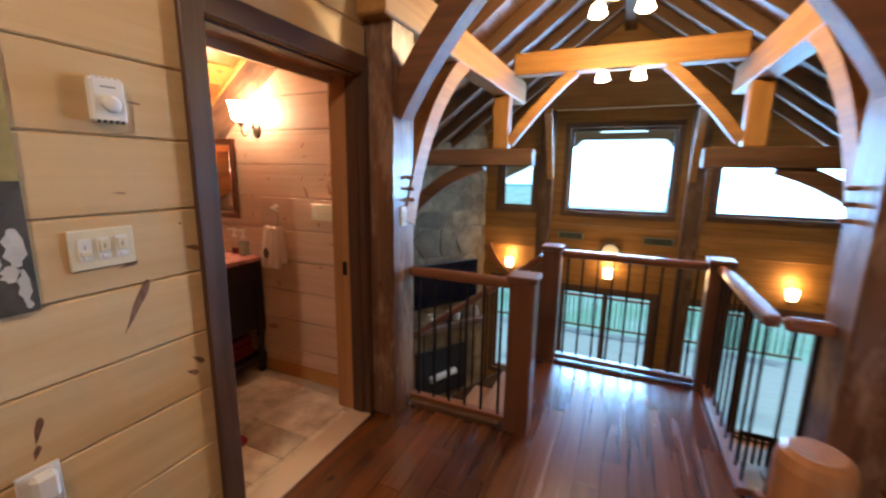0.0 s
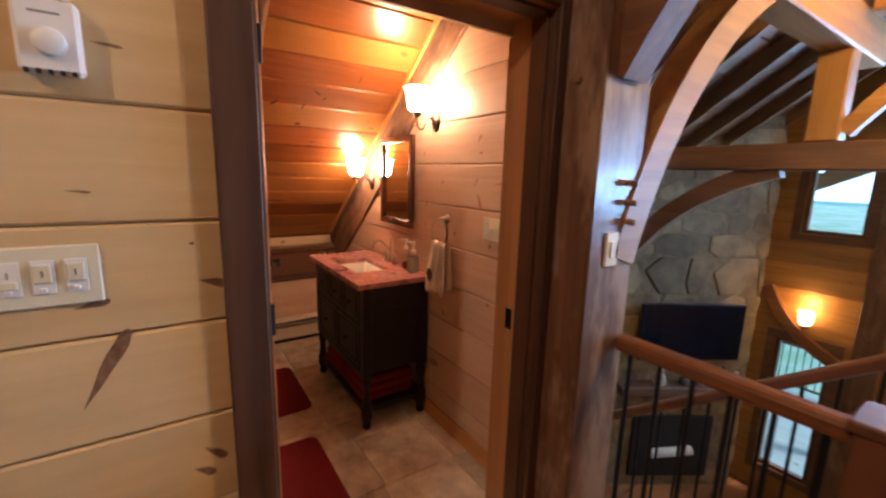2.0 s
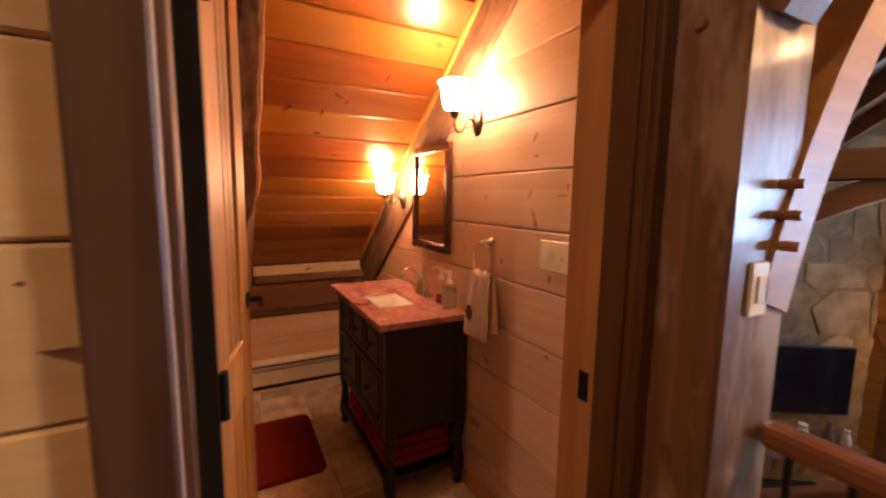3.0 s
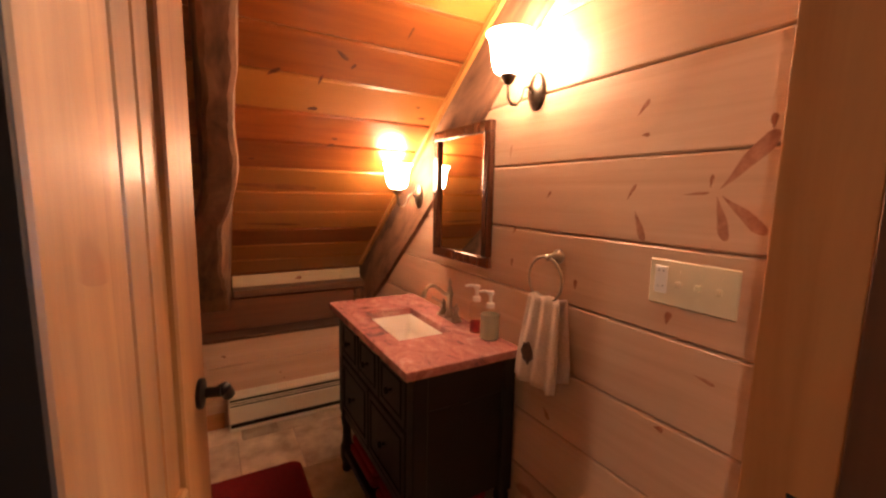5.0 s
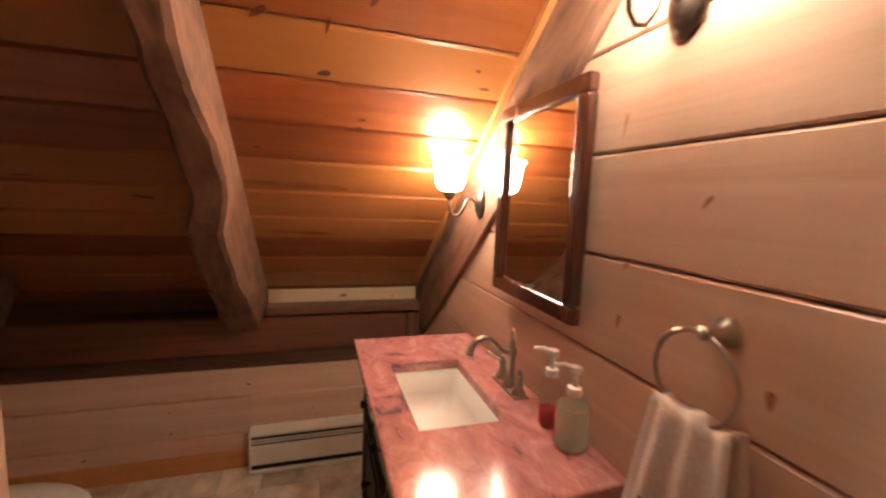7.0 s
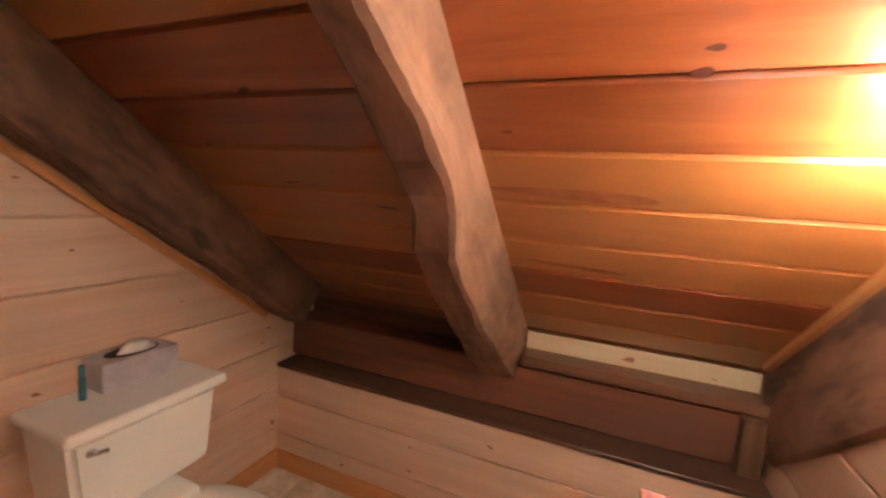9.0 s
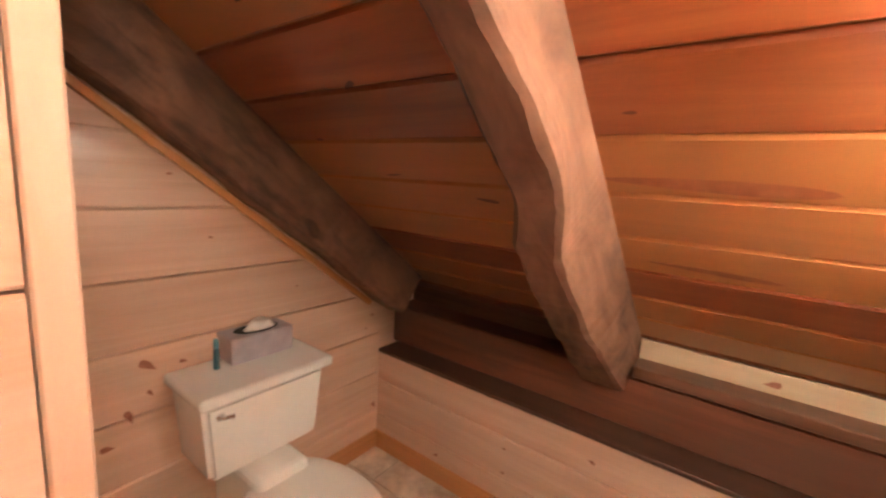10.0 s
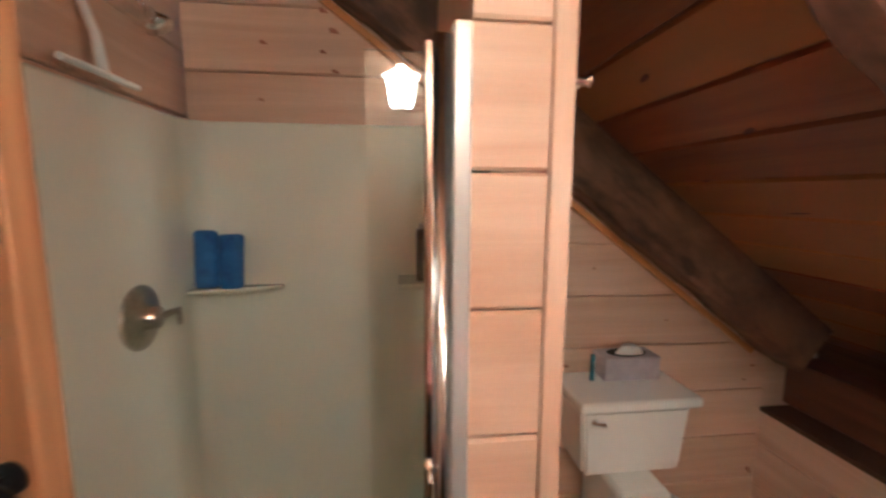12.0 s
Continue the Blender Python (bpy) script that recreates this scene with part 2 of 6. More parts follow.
newel_z = wood("newel_z", (0.10, 0.036, 0.016), (0.21, 0.085, 0.038), 'z', 0.45, 0, 0.2)
plank_floor = wood("plank_floor", (0.060, 0.015, 0.0045), (0.175, 0.054, 0.014), 'y', 0.24, 0.5, 0.7, tone=0.6, bump=0.05, knot_color=(0.035, 0.010, 0.004))
roof_dark = wood("roof_dark", (0.075, 0.032, 0.012), (0.19, 0.088, 0.034), 'y', 0.6, 0.1, 0, island=True)
rafter_wood = wood("rafter_wood", (0.10, 0.045, 0.018), (0.24, 0.12, 0.048), 'x', 0.6, 0.1, 0)

# ---- the plan, in metres ----
HX, BX = -1.28, -1.50          # hall face and bathroom face of the door wall
VY = 5.225                     # vanity wall
KX = -3.90                     # knee wall
TY = 3.145                     # wall behind the toilet
DY0, DY1, DZ = 4.12, 5.05, 2.06  # doorway
MID = -0.05                    # the ridge
GY = 10.45                     # gable wall of the great room
LOW = -2.65                    # floor of the great room
SL = 0.75                      # roof slope


def roof_z(x):
    return 0.89 + SL * (4.15 - abs(x - MID) + MID) if x > MID else 0.89 + SL * (x + 4.15)


RIDGE = roof_z(MID)
NORM = Vector((-SL, 0, 1)).normalized()


def board(bm, axis, face, out, u0, u1, z0, z1, thick=0.02, cham=0.005):
    """A board of a panelled wall, its long front edges eased; out: the sign of the way that its face looks."""
    prof = [(0, z0), (thick - cham, z0), (thick, z0 + cham), (thick, z1 - cham), (thick - cham, z1), (0, z1)]
    ring = []
    for u in (u0, u1):
        ring.append([bm.verts.new((face + out * (d - thick), u, z) if axis == 'x' else (u, face + out * (d - thick), z)) for d, z in prof])
    a, b = ring
    bm.faces.new(a)
    bm.faces.new(list(reversed(b)))
    for i in range(6):
        j = (i + 1) % 6
        bm.faces.new((a[j], a[i], b[i], b[j]))
    return bm


def board_wall(parent, axis, face, out, u0, u1, z0, z1, pitch, phase, mat, holes=(), cut=None, gap=0.004):
    k = math.floor((z0 - phase) / pitch)
    while phase + k * pitch < z1 - 0.005:
        a, c = max(z0, phase + k * pitch) + gap / 2, min(z1, phase + (k + 1) * pitch) - gap / 2
        k += 1
        if c - a < 0.01:
            continue
        spans = [(u0, u1)]
        for h in holes:
            if h[2] < (a + c) / 2 < h[3]:
                spans = [q for s in spans for q in ((s[0], min(s[1], h[0])), (max(s[0], h[1]), s[1])) if q[1] - q[0] > 0.01]
        for s in spans:
            bm = board(bmesh.new(), axis, face, out, s[0], s[1], a, c)
            if cut:
                clip(bm, *cut)
            if len(bm.faces) > 3:
                part("board", bm, mat, parent)
            else:
                bm.free()


# ---- setting ----
CUT = ((-4.15, 0, 0.89), NORM)
wall_hall = structure("wall_hall", clip(grid_wall(bmesh.new(), 'x', BX + 0.02, HX - 0.02, (-0.2, 5.10), (0, 3.1), [(DY0 - 0.02, DY1 + 0.02, -1, DZ + 0.02)]), *CUT), hall_pine, "wide honey-coloured pine board wall with doorway", "wall")
wall_vanity = structure("wall_vanity", clip(B((-4.3, VY + 0.02, -0.05), (BX + 0.02, VY + 0.16, 3.0)), *CUT), pine_x, "knotty pine board wall behind the vanity", "wall")
wall_knee = structure("wall_knee", B((KX - 0.14, TY - 0.1, 0), (KX - 0.02, VY, 0.545)), pine_y, "low knotty pine knee wall under the eaves", "wall")
wall_toilet = structure("wall_toilet", clip(B((-4.3, TY - 0.14, 0), (-2.36, TY - 0.02, 3)), *CUT), pine_x, "pine board wall behind the toilet", "wall")
wall_partition = structure("wall_partition", clip(B((-2.49, TY, 0), (-2.39, 4.088, 3)), *CUT), pine_z, "narrow pine partition between toilet and shower", "wall")
bath_floor = structure("bath_floor", B((-4.05, 2.3, -0.14), (BX + 0.24, VY + 0.02, -0.012)), base_mat("grout", 0.85, 0, (0.38, 0.31, 0.24))[0], "tan stone tile floor with pale grout", "floor")
floor = structure("floor", B((-1.27, -0.4, -0.25), (4.0, 5.26, -0.02)), plank_floor, "dark reddish-brown plank floor", "floor")
floor_landing = structure("floor_landing", B((-0.46, 5.261, -0.25), (0.82, 6.5, -0.02)), plank_floor, "dark reddish-brown plank landing floor", "floor")
lower_floor = structure("lower_floor", B((-4.4, -0.4, LOW - 0.2), (4.3, GY + 0.1, LOW)), wood("lower_boards", (0.14, 0.05, 0.02), (0.30, 0.13, 0.05), 'y', 0.3, 0.1, 0.5), "brown plank floor of the great room below", "floor")
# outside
# blue daylight is put into the lawn's colour as a cyan tint
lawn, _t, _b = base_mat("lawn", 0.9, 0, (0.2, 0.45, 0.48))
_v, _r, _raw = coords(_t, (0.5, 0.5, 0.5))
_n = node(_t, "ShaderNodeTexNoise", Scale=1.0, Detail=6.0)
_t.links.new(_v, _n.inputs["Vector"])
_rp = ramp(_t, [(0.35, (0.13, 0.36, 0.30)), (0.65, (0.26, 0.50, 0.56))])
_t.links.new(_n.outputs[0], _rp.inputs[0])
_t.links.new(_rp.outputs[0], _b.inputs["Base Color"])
ground = structure("ground", B((-400, -400, LOW - 0.8), (400, 900, LOW - 0.4)), lawn, "lawn round the house, tinted cyan for blue daylight", "ground")
# glowing bluish sheet, added far out to whiten the window views
sky_glow, _t, _b = base_mat("sky_glow", 1.0, 0, (0.6, 0.75, 0.75))
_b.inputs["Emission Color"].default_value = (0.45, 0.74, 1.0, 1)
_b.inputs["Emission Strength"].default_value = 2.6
structure("backdrop", B((-300, 160, LOW - 5), (300, 161, 90)), sky_glow, "glowing sheet standing in for bright sky beyond the lawn", "backdrop")

# roof and ceilings: sloped boards, one mesh a side
SLOPE_L = Matrix.Translation((-4.15, 0, 0.89)) @ Matrix.Rotation(-math.atan(SL), 4, 'Y')      # x runs up the slope, z out of the roof
LEN = (4.15 + MID) * math.sqrt(1 + SL * SL)
SLOPE_R = Matrix.Translation((2 * MID + 4.15, 0, 0.89)) @ Matrix.Rotation(math.pi, 4, 'Z') @ Matrix.Rotation(-math.atan(SL), 4, 'Y')


def slope_boards(s0, s1, y0, y1, width, gap=0.004, lift=0.0):
    bm = bmesh.new()
    s = s0
    while s < s1 - 0.01:
        e = min(s + width, s1)
        prof = [(s + gap / 2, 0.012), (s + gap / 2, 0.009), (s + gap / 2 + 0.007, 0.001), (e - gap / 2 - 0.007, 0.001), (e - gap / 2, 0.009), (e - gap / 2, 0.012)]
        ends = [[bm.verts.new((a, yy, b + lift)) for a, b in prof] for yy in (y0, y1)]
        bm.faces.new(ends[0])
        bm.faces.new(list(reversed(ends[1])))
        for i in range(6):
            bm.faces.new((ends[0][(i + 1) % 6], ends[0][i], ends[1][i], ends[1][(i + 1) % 6]))
        s = e
    box(bm, (s0, y0, 0.013 + lift), (s1, y1, 0.09 + lift))
    return bm


UP_BATH = (4.15 + HX) * math.sqrt(1 + SL * SL)
ceiling_bath = structure("ceiling_bath", slope_boards(1.118 - 7 * 0.178, UP_BATH, 2.2, VY + 0.02, 0.178), ceiling_pine, "sloped orange pine tongue-and-groove ceiling", "ceiling", SLOPE_L)
ceiling_hall = structure("ceiling_hall", slope_boards(UP_BATH, LEN, -0.4, VY, 0.15), ceiling_pine, "sloped pine board ceiling above the loft", "ceiling", SLOPE_L)
ceiling_hall_r = structure("ceiling_hall_east", slope_boards(0, LEN, -VY, 0.4, 0.15), ceiling_pine, "sloped pine board ceiling above the loft", "ceiling", SLOPE_R)
ceiling_great = structure("ceiling_great", slope_boards(-0.3, LEN, VY + 0.16, GY + 0.3, 0.18), roof_dark, "dark board ceiling of the great room", "ceiling", SLOPE_L)
ceiling_great_r = structure("ceiling_great_east", slope_boards(-0.3, LEN, -GY - 0.3, -VY, 0.18), roof_dark, "dark board ceiling of the great room", "ceiling", SLOPE_R)

# panelling
board_wall(wall_hall, 'x', HX, 1, -0.2, 5.10, 0, 3.06, 0.2285, 1.854, hall_pine, [(DY0 - 0.022, DY1 + 0.022, -1, DZ + 0.022)], CUT)
board_wall(wall_hall, 'x', BX, -1, 2.2, VY, 0, 3.06, 0.225, 1.341, pine_y, [(DY0 - 0.022, DY1 + 0.022, -1, DZ + 0.022)], CUT)
board_wall(wall_vanity, 'y', VY, -1, -4.0, BX, 0, 3.0, 0.2245, 1.341, pine_x, (), CUT)
board_wall(wall_knee, 'x', KX, 1, TY, VY - 0.021, 0, 0.548, 0.2, 0.388, pine_y)
board_wall(wall_toilet, 'y', TY, 1, KX, -2.51, 0, 3.0, 0.2225, 1.10, pine_x, (), CUT)
board_wall(wall_partition, 'x', -2.51, -1, TY + 0.021, 4.088, 0, 3.0, 0.2225, 1.10, pine_y, (), CUT)
board_wall(wall_partition, 'y', 4.108, 1, -2.476, -2.357, 0, 3.0, 0.2175, 1.118, pine_x, (), CUT)
tagged(part("corner_trim", clip(B((-2.514, 4.07, 0), (-2.478, 4.114, 3), 0.003), *CUT), pine_z, wall_partition), "pale pine corner trim")

# baseboards
bb = structure("baseboard", B((-3.88, VY - 0.016, 0), (BX - 0.02, VY - 0.0, 0.10), 0.004), orange_trim_x, "orange pine baseboard", "baseboard")
bb2 = structure("baseboard_toilet", B((KX + 0.002, TY + 0.001, 0), (-2.53, TY + 0.016, 0.10), 0.004), orange_trim_x, "orange pine baseboard", "baseboard")
bb3 = structure("baseboard_knee", B((KX + 0.001, TY + 0.017, 0), (KX + 0.016, 4.27, 0.10), 0.004), orange_trim_y, "orange pine baseboard", "baseboard")

# knee wall cap, eave timber, shelf board and closing board
structure("knee_cap", B((-4.05, TY, 0.546), (KX + 0.008, VY, 0.566), 0.004), wood("cap_y", (0.05, 0.022, 0.012), (0.12, 0.055, 0.03), 'y', 0.5, 0, 0.1), "dark-stained ledge on the knee wall", "trim")
structure("eave_timber", B((-4.24, TY - 0.05, 0.567), (-4.03, VY, 0.775), 0.008), wood("eave_wood", (0.080, 0.024, 0.011), (0.25, 0.092, 0.040), 'y', 0.6, 0.3, 0, bump=0.4, patches=(0.13, 0.058, 0.032)), "rough brown eave timber", "beam")
structure("eave_shelf", B((-4.20, 4.356, 0.786), (-4.0, 5.206, 0.829), 0.004), wood("shelf_y", (0.09, 0.038, 0.018), (0.19, 0.09, 0.045), 'y', 0.5, 0.05, 0.1), "brown board on the eave timber", "trim")
eave_board = structure("eave_board", B((-4.125, 4.356, 0.830), (-4.11, 5.206, 0.905)), wood("pale_y", (0.50, 0.36, 0.22), (0.62, 0.48, 0.31), 'y', 0.5, 0.2, 0), "pale pine closing board under the ceiling", "trim")
structure("eave_block", B((-4.028, 5.135, 0.567), (-3.985, 5.206, 0.776), 0.004), timber_z, "short brown upright block at the end of the eave", "trim")
# added out of sight, stops sky showing through the eave gap
structure("eave_back", B((-4.30, TY - 0.1, 0.60), (-4.245, VY + 0.02, 0.99)), roof_dark, "dark boards added behind the eave to block the sky", "trim")
structure("eave_board_far", B((-4.20, TY - 0.02, 0.777), (-4.185, 4.335, 0.87)), roof_dark, "dark closing board under the ceiling", "trim")


def along(table, s):
    """A value between the rows (s, value) of a short table."""
    if s <= table[0][0]:
        return table[0][1]
    for (a, u), (b, v) in zip(table, table[1:]):
        if s <= b:
            f = (s - a) / (b - a)
            f = f * f * (3 - 2 * f)
            return u + (v - u) * f
    return table[-1][1]


def rough_rafter(name, top, near, far, depth, s0, s1, mat, rough=0.0, seed=1, label="", foot=None):
    """A hewn rafter under the sloped ceiling. top: its two sides at the ceiling; near and far: tables of its lower edges; depth: a table of its depth."""
    rng = random.Random(seed)
    bm = bmesh.new()
    n = 130
    rings = []
    for i in range(n + 1):
        s = s0 + (s1 - s0) * i / n
        lo, hi, d = along(far, s), along(near, s), along(depth, s)
        wob = [rough * (math.sin(s * 23 + k * 2.1 + seed) * 0.5 + math.sin(s * 9 + k + seed) * 0.6 + rng.uniform(-0.35, 0.35)) for k in range(4)]
        c = 0.012 + 1.2 * abs(wob[0]) + 0.3 * rough
        hi, lo, d = hi + wob[1], lo + wob[2], d + wob[3]
        pts = [(top[0] + 0.4 * wob[2], 0.0), (top[1], 0.0), (top[1] + (hi - top[1]) * 0.45 + 0.5 * wob[0], -d * 0.45), (hi + 0.2 * wob[0], -d + 1.5 * c),
               (hi - 0.35 * c, -d + 0.4 * c), (hi - 1.4 * c, -d), (lo + c, -d), (lo, -d + c), (top[0] + (lo - top[0]) * 0.5, -d * 0.5)]
        rings.append([bm.verts.new((s, y, z)) for y, z in pts])
    m = len(rings[0])
    for a, b in zip(rings, rings[1:]):
        for k in range(m):
            bm.faces.new((a[k], a[(k + 1) % m], b[(k + 1) % m], b[k]))
    bm.faces.new(rings[0])
    bm.faces.new(list(reversed(rings[-1])))
    if foot is not None:
        bmesh.ops.recalc_face_normals(bm, faces=bm.faces)
        inv = SLOPE_L.inverted()
        clip(bm, inv @ Vector((-4.0, 0, foot)), inv.to_3x3() @ Vector((0, 0, -1)))
    return structure(name, bm, mat, label, "rafter", SLOPE_L)


rafter_rough = wood("rafter_rough", (0.09, 0.042, 0.024), (0.37, 0.195, 0.115), 'x', 0.7, 0.15, 0, bump=0.9, patches=(0.050, 0.030, 0.022), grain=9, run=3.2, knot_color=(0.05, 0.022, 0.014), knot_size=1.3)
rafter_middle = rough_rafter("rafter_middle", (4.225, 4.352), [(-0.1, 4.350), (0.15, 4.325), (0.5, 4.296), (0.92, 4.304), (1.12, 4.345), (1.32, 4.362), (1.55, 4.342), (2.2, 4.345), (3.4, 4.35)],
             [(-0.1, 4.16), (0.4, 4.152), (0.88, 4.172), (1.15, 4.230), (1.5, 4.243), (3.4, 4.25)], [(-0.1, 0.222), (0.5, 0.208), (0.95, 0.192), (1.2, 0.172), (3.4, 0.165)], -0.10, 3.4, rafter_rough, 0.0045, 3, "rough-hewn brown rafter with waney edges", 0.672)
rough_rafter("rafter_vanity", (5.208, 5.30), [(0, 5.30), (3.4, 5.30)], [(0, 5.208), (3.4, 5.208)], [(0.3, 0.315), (0.9, 0.30), (1.5, 0.275), (2.1, 0.225), (3.4, 0.215)], 0.02, 3.4, rafter_rough, 0.0, 5, "brown rafter against the vanity wall")
rafter_dark = wood("rafter_dark", (0.075, 0.038, 0.023), (0.30, 0.155, 0.085), 'x', 0.75, 0.5, 0, bump=1.0, patches=(0.045, 0.026, 0.018), grain=6, run=4.0, knot_color=(0.03, 0.016, 0.012), knot_size=1.6)
rough_rafter("rafter_toilet", (TY + 0.003, TY + 0.14), [(0, TY + 0.14), (3.4, TY + 0.14)], [(0, TY + 0.003), (3.4, TY + 0.003)], [(0, 0.225), (3.4, 0.225)], 0.12, 3.4, rafter_dark, 0.0055, 8, "rough dark rafter against the toilet wall")
structure("rafter_batten", B((0.1, 5.186, -0.022), (3.3, 5.206, 0.0)), orange_trim_x, "thin orange trim beside the rafter", "trim", SLOPE_L)
structure("rafter_strip", B((0.25, TY + 0.002, -0.262), (3.0, TY + 0.030, -0.236), 0.003), orange_trim_x, "thin orange trim under the rafter", "trim", SLOPE_L)

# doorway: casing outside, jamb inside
# near-black wood that stands in for shade in the hinge-side gap
hinge_gap_shade = wood("hinge_gap_shade", (0.010, 0.006, 0.004), (0.022, 0.013, 0.009), 'z', 0.7)
structure("casing_left", B((HX + 0.002, DY0 - 0.09, 0), (HX + 0.026, DY0, DZ + 0.09), 0.004), casing_z, "dark brown flat door casing", "trim")
structure("casing_right", B((HX + 0.002, DY1, 0), (HX + 0.026, DY1 + 0.048, DZ + 0.09), 0.004), casing_z, "dark brown flat door casing", "trim")
structure("casing_head", B((HX + 0.002, DY0, DZ), (HX + 0.026, DY1, DZ + 0.09), 0.004), casing_y, "dark brown flat door casing", "trim")
structure("jamb_left", B((BX - 0.003, DY0 - 0.02, 0), (-1.376, DY0, DZ), 0.002), hinge_gap_shade, "door jamb coloured near-black for the shade behind the hinges", "trim")
# daylight on the jamb's edge is put into the pale wood
structure("jamb_left_outer", B((-1.375, DY0 - 0.02, 0), (HX + 0.002, DY0, DZ), 0.002), pine_z, "outer door jamb in pale pine, for the daylight along its edge", "trim")
jamb_right = structure("jamb_right", B((BX - 0.003, DY1, 0), (-1.376, DY1 + 0.02, DZ), 0.002), orange_trim, "orange pine door jamb", "trim")
structure("jamb_right_outer", B((-1.375, DY1, 0), (HX + 0.002, DY1 + 0.02, DZ), 0.002), casing_z, "dark brown outer door jamb", "trim")
structure("jamb_head", B((BX - 0.003, DY0 - 0.02, DZ), (HX + 0.002, DY1 + 0.02, DZ + 0.02), 0.002), orange_trim_y, "orange pine door head", "trim")
structure("stop_right", B((-1.375, DY1 - 0.013, 0), (-1.30, DY1, DZ - 0.012), 0.002), casing_z, "dark brown door stop", "trim")
structure("stop_left", B((-1.375, DY0, 0), (-1.30, DY0 + 0.013, DZ - 0.012), 0.002), casing_z, "dark brown door stop", "trim")
structure("stop_head", B((-1.375, DY0, DZ - 0.012), (-1.30, DY1, DZ), 0.002), casing_y, "dark brown door stop", "trim")
structure("threshold", B((BX + 0.10, DY0, -0.012), (HX + 0.03, DY1, 0.008), 0.003), base_mat("threshold_stone", 0.5, 0, (0.62, 0.48, 0.34))[0], "pale stone threshold", "threshold")

# timber frame of the loft edge
PX0, PX1 = -1.275, -1.105


def post(name, x0, x1, y0, y1, z0, z1, mat, label, bevel=0.008):
    bm = B((x0, y0, z0), (x1, y1, z1), bevel, 1)
    return structure(name, bm, mat, label, "post")


weathered = wood("weathered_post", (0.085, 0.036, 0.019), (0.26, 0.13, 0.072), 'z', 0.38, 0.15, 0.45, bump=0.3, patches=(0.40, 0.27, 0.18))
P1 = post("post_west", PX0, PX1, 5.10, 5.36, -0.02, 3.0, weathered, "rough-sawn timber post with wooden pegs")
P2 = post("post_east", 0.975, 1.165, 5.10, 5.36, -0.02, 3.0, weathered, "rough-sawn timber post with wooden pegs")
post("post_west_lower", PX0, PX1, 5.10, 5.36, LOW, -0.021, timber_z, "timber post below the loft")
post("post_east_lower", 0.975, 1.165, 5.10, 5.36, LOW, -0.021, timber_z, "timber post below the loft")
structure("loft_beam", B((-1.08, 5.262, -0.30), (-0.47, 5.36, 0.03), 0.006), timber_x, "timber beam at the loft's edge", "beam")
structure("loft_beam_east", B((0.83, 5.262, -0.30), (3.9, 5.36, -0.021), 0.006), timber_x, "timber beam at the loft's edge", "beam")


def beam(name, lo, hi, mat, label, bevel=0.01):
    return structure(name, B(lo, hi, bevel), mat, label, "beam")


def curved_brace(name, p, q, sag, width, depth, mat, label):
    """A curved brace from p up to q, both on a vertical plane; sag bows it to the upper side."""
    p, q = Vector(p), Vector(q)
    flat = Vector((q.x - p.x, q.y - p.y, 0))
    L, hgt = flat.length, q.z - p.z
    ex = flat.normalized()
    ey = Vector((-ex.y, ex.x, 0))
    M = Matrix((( ex.x, ey.x, 0, p.x), (ex.y, ey.y, 0, p.y), (0, 0, 1, p.z), (0, 0, 0, 1)))
    n = 14
    mid, nor = [], Vector((-hgt, L)).normalized()
    for i in range(n + 1):
        t = i / n
        off = sag * 4 * t * (1 - t)
        mid.append(Vector((L * t, hgt * t)) + nor * off)
    up, dn = [], []
    for i, c in enumerate(mid):
        d = (mid[min(i + 1, n)] - mid[max(i - 1, 0)]).normalized()
        nn = Vector((-d.y, d.x))
        up.append(c + nn * depth * 0.5)
        dn.append(c - nn * depth * 0.5)
    bm = bmesh.new()
    rows = []
    for u, v in zip(up, dn):
        rows.append([bm.verts.new((u.x, -width / 2, u.y)), bm.verts.new((u.x, width / 2, u.y)), bm.verts.new((v.x, width / 2, v.y)), bm.verts.new((v.x, -width / 2, v.y))])
    for a, b in zip(rows, rows[1:]):
        for k in range(4):
            bm.faces.new((a[k], a[(k + 1) % 4], b[(k + 1) % 4], b[k]))
    bm.faces.new(rows[0])
    bm.faces.new(list(reversed(rows[-1])))
    return structure(name, bm, mat, label, "brace", M)


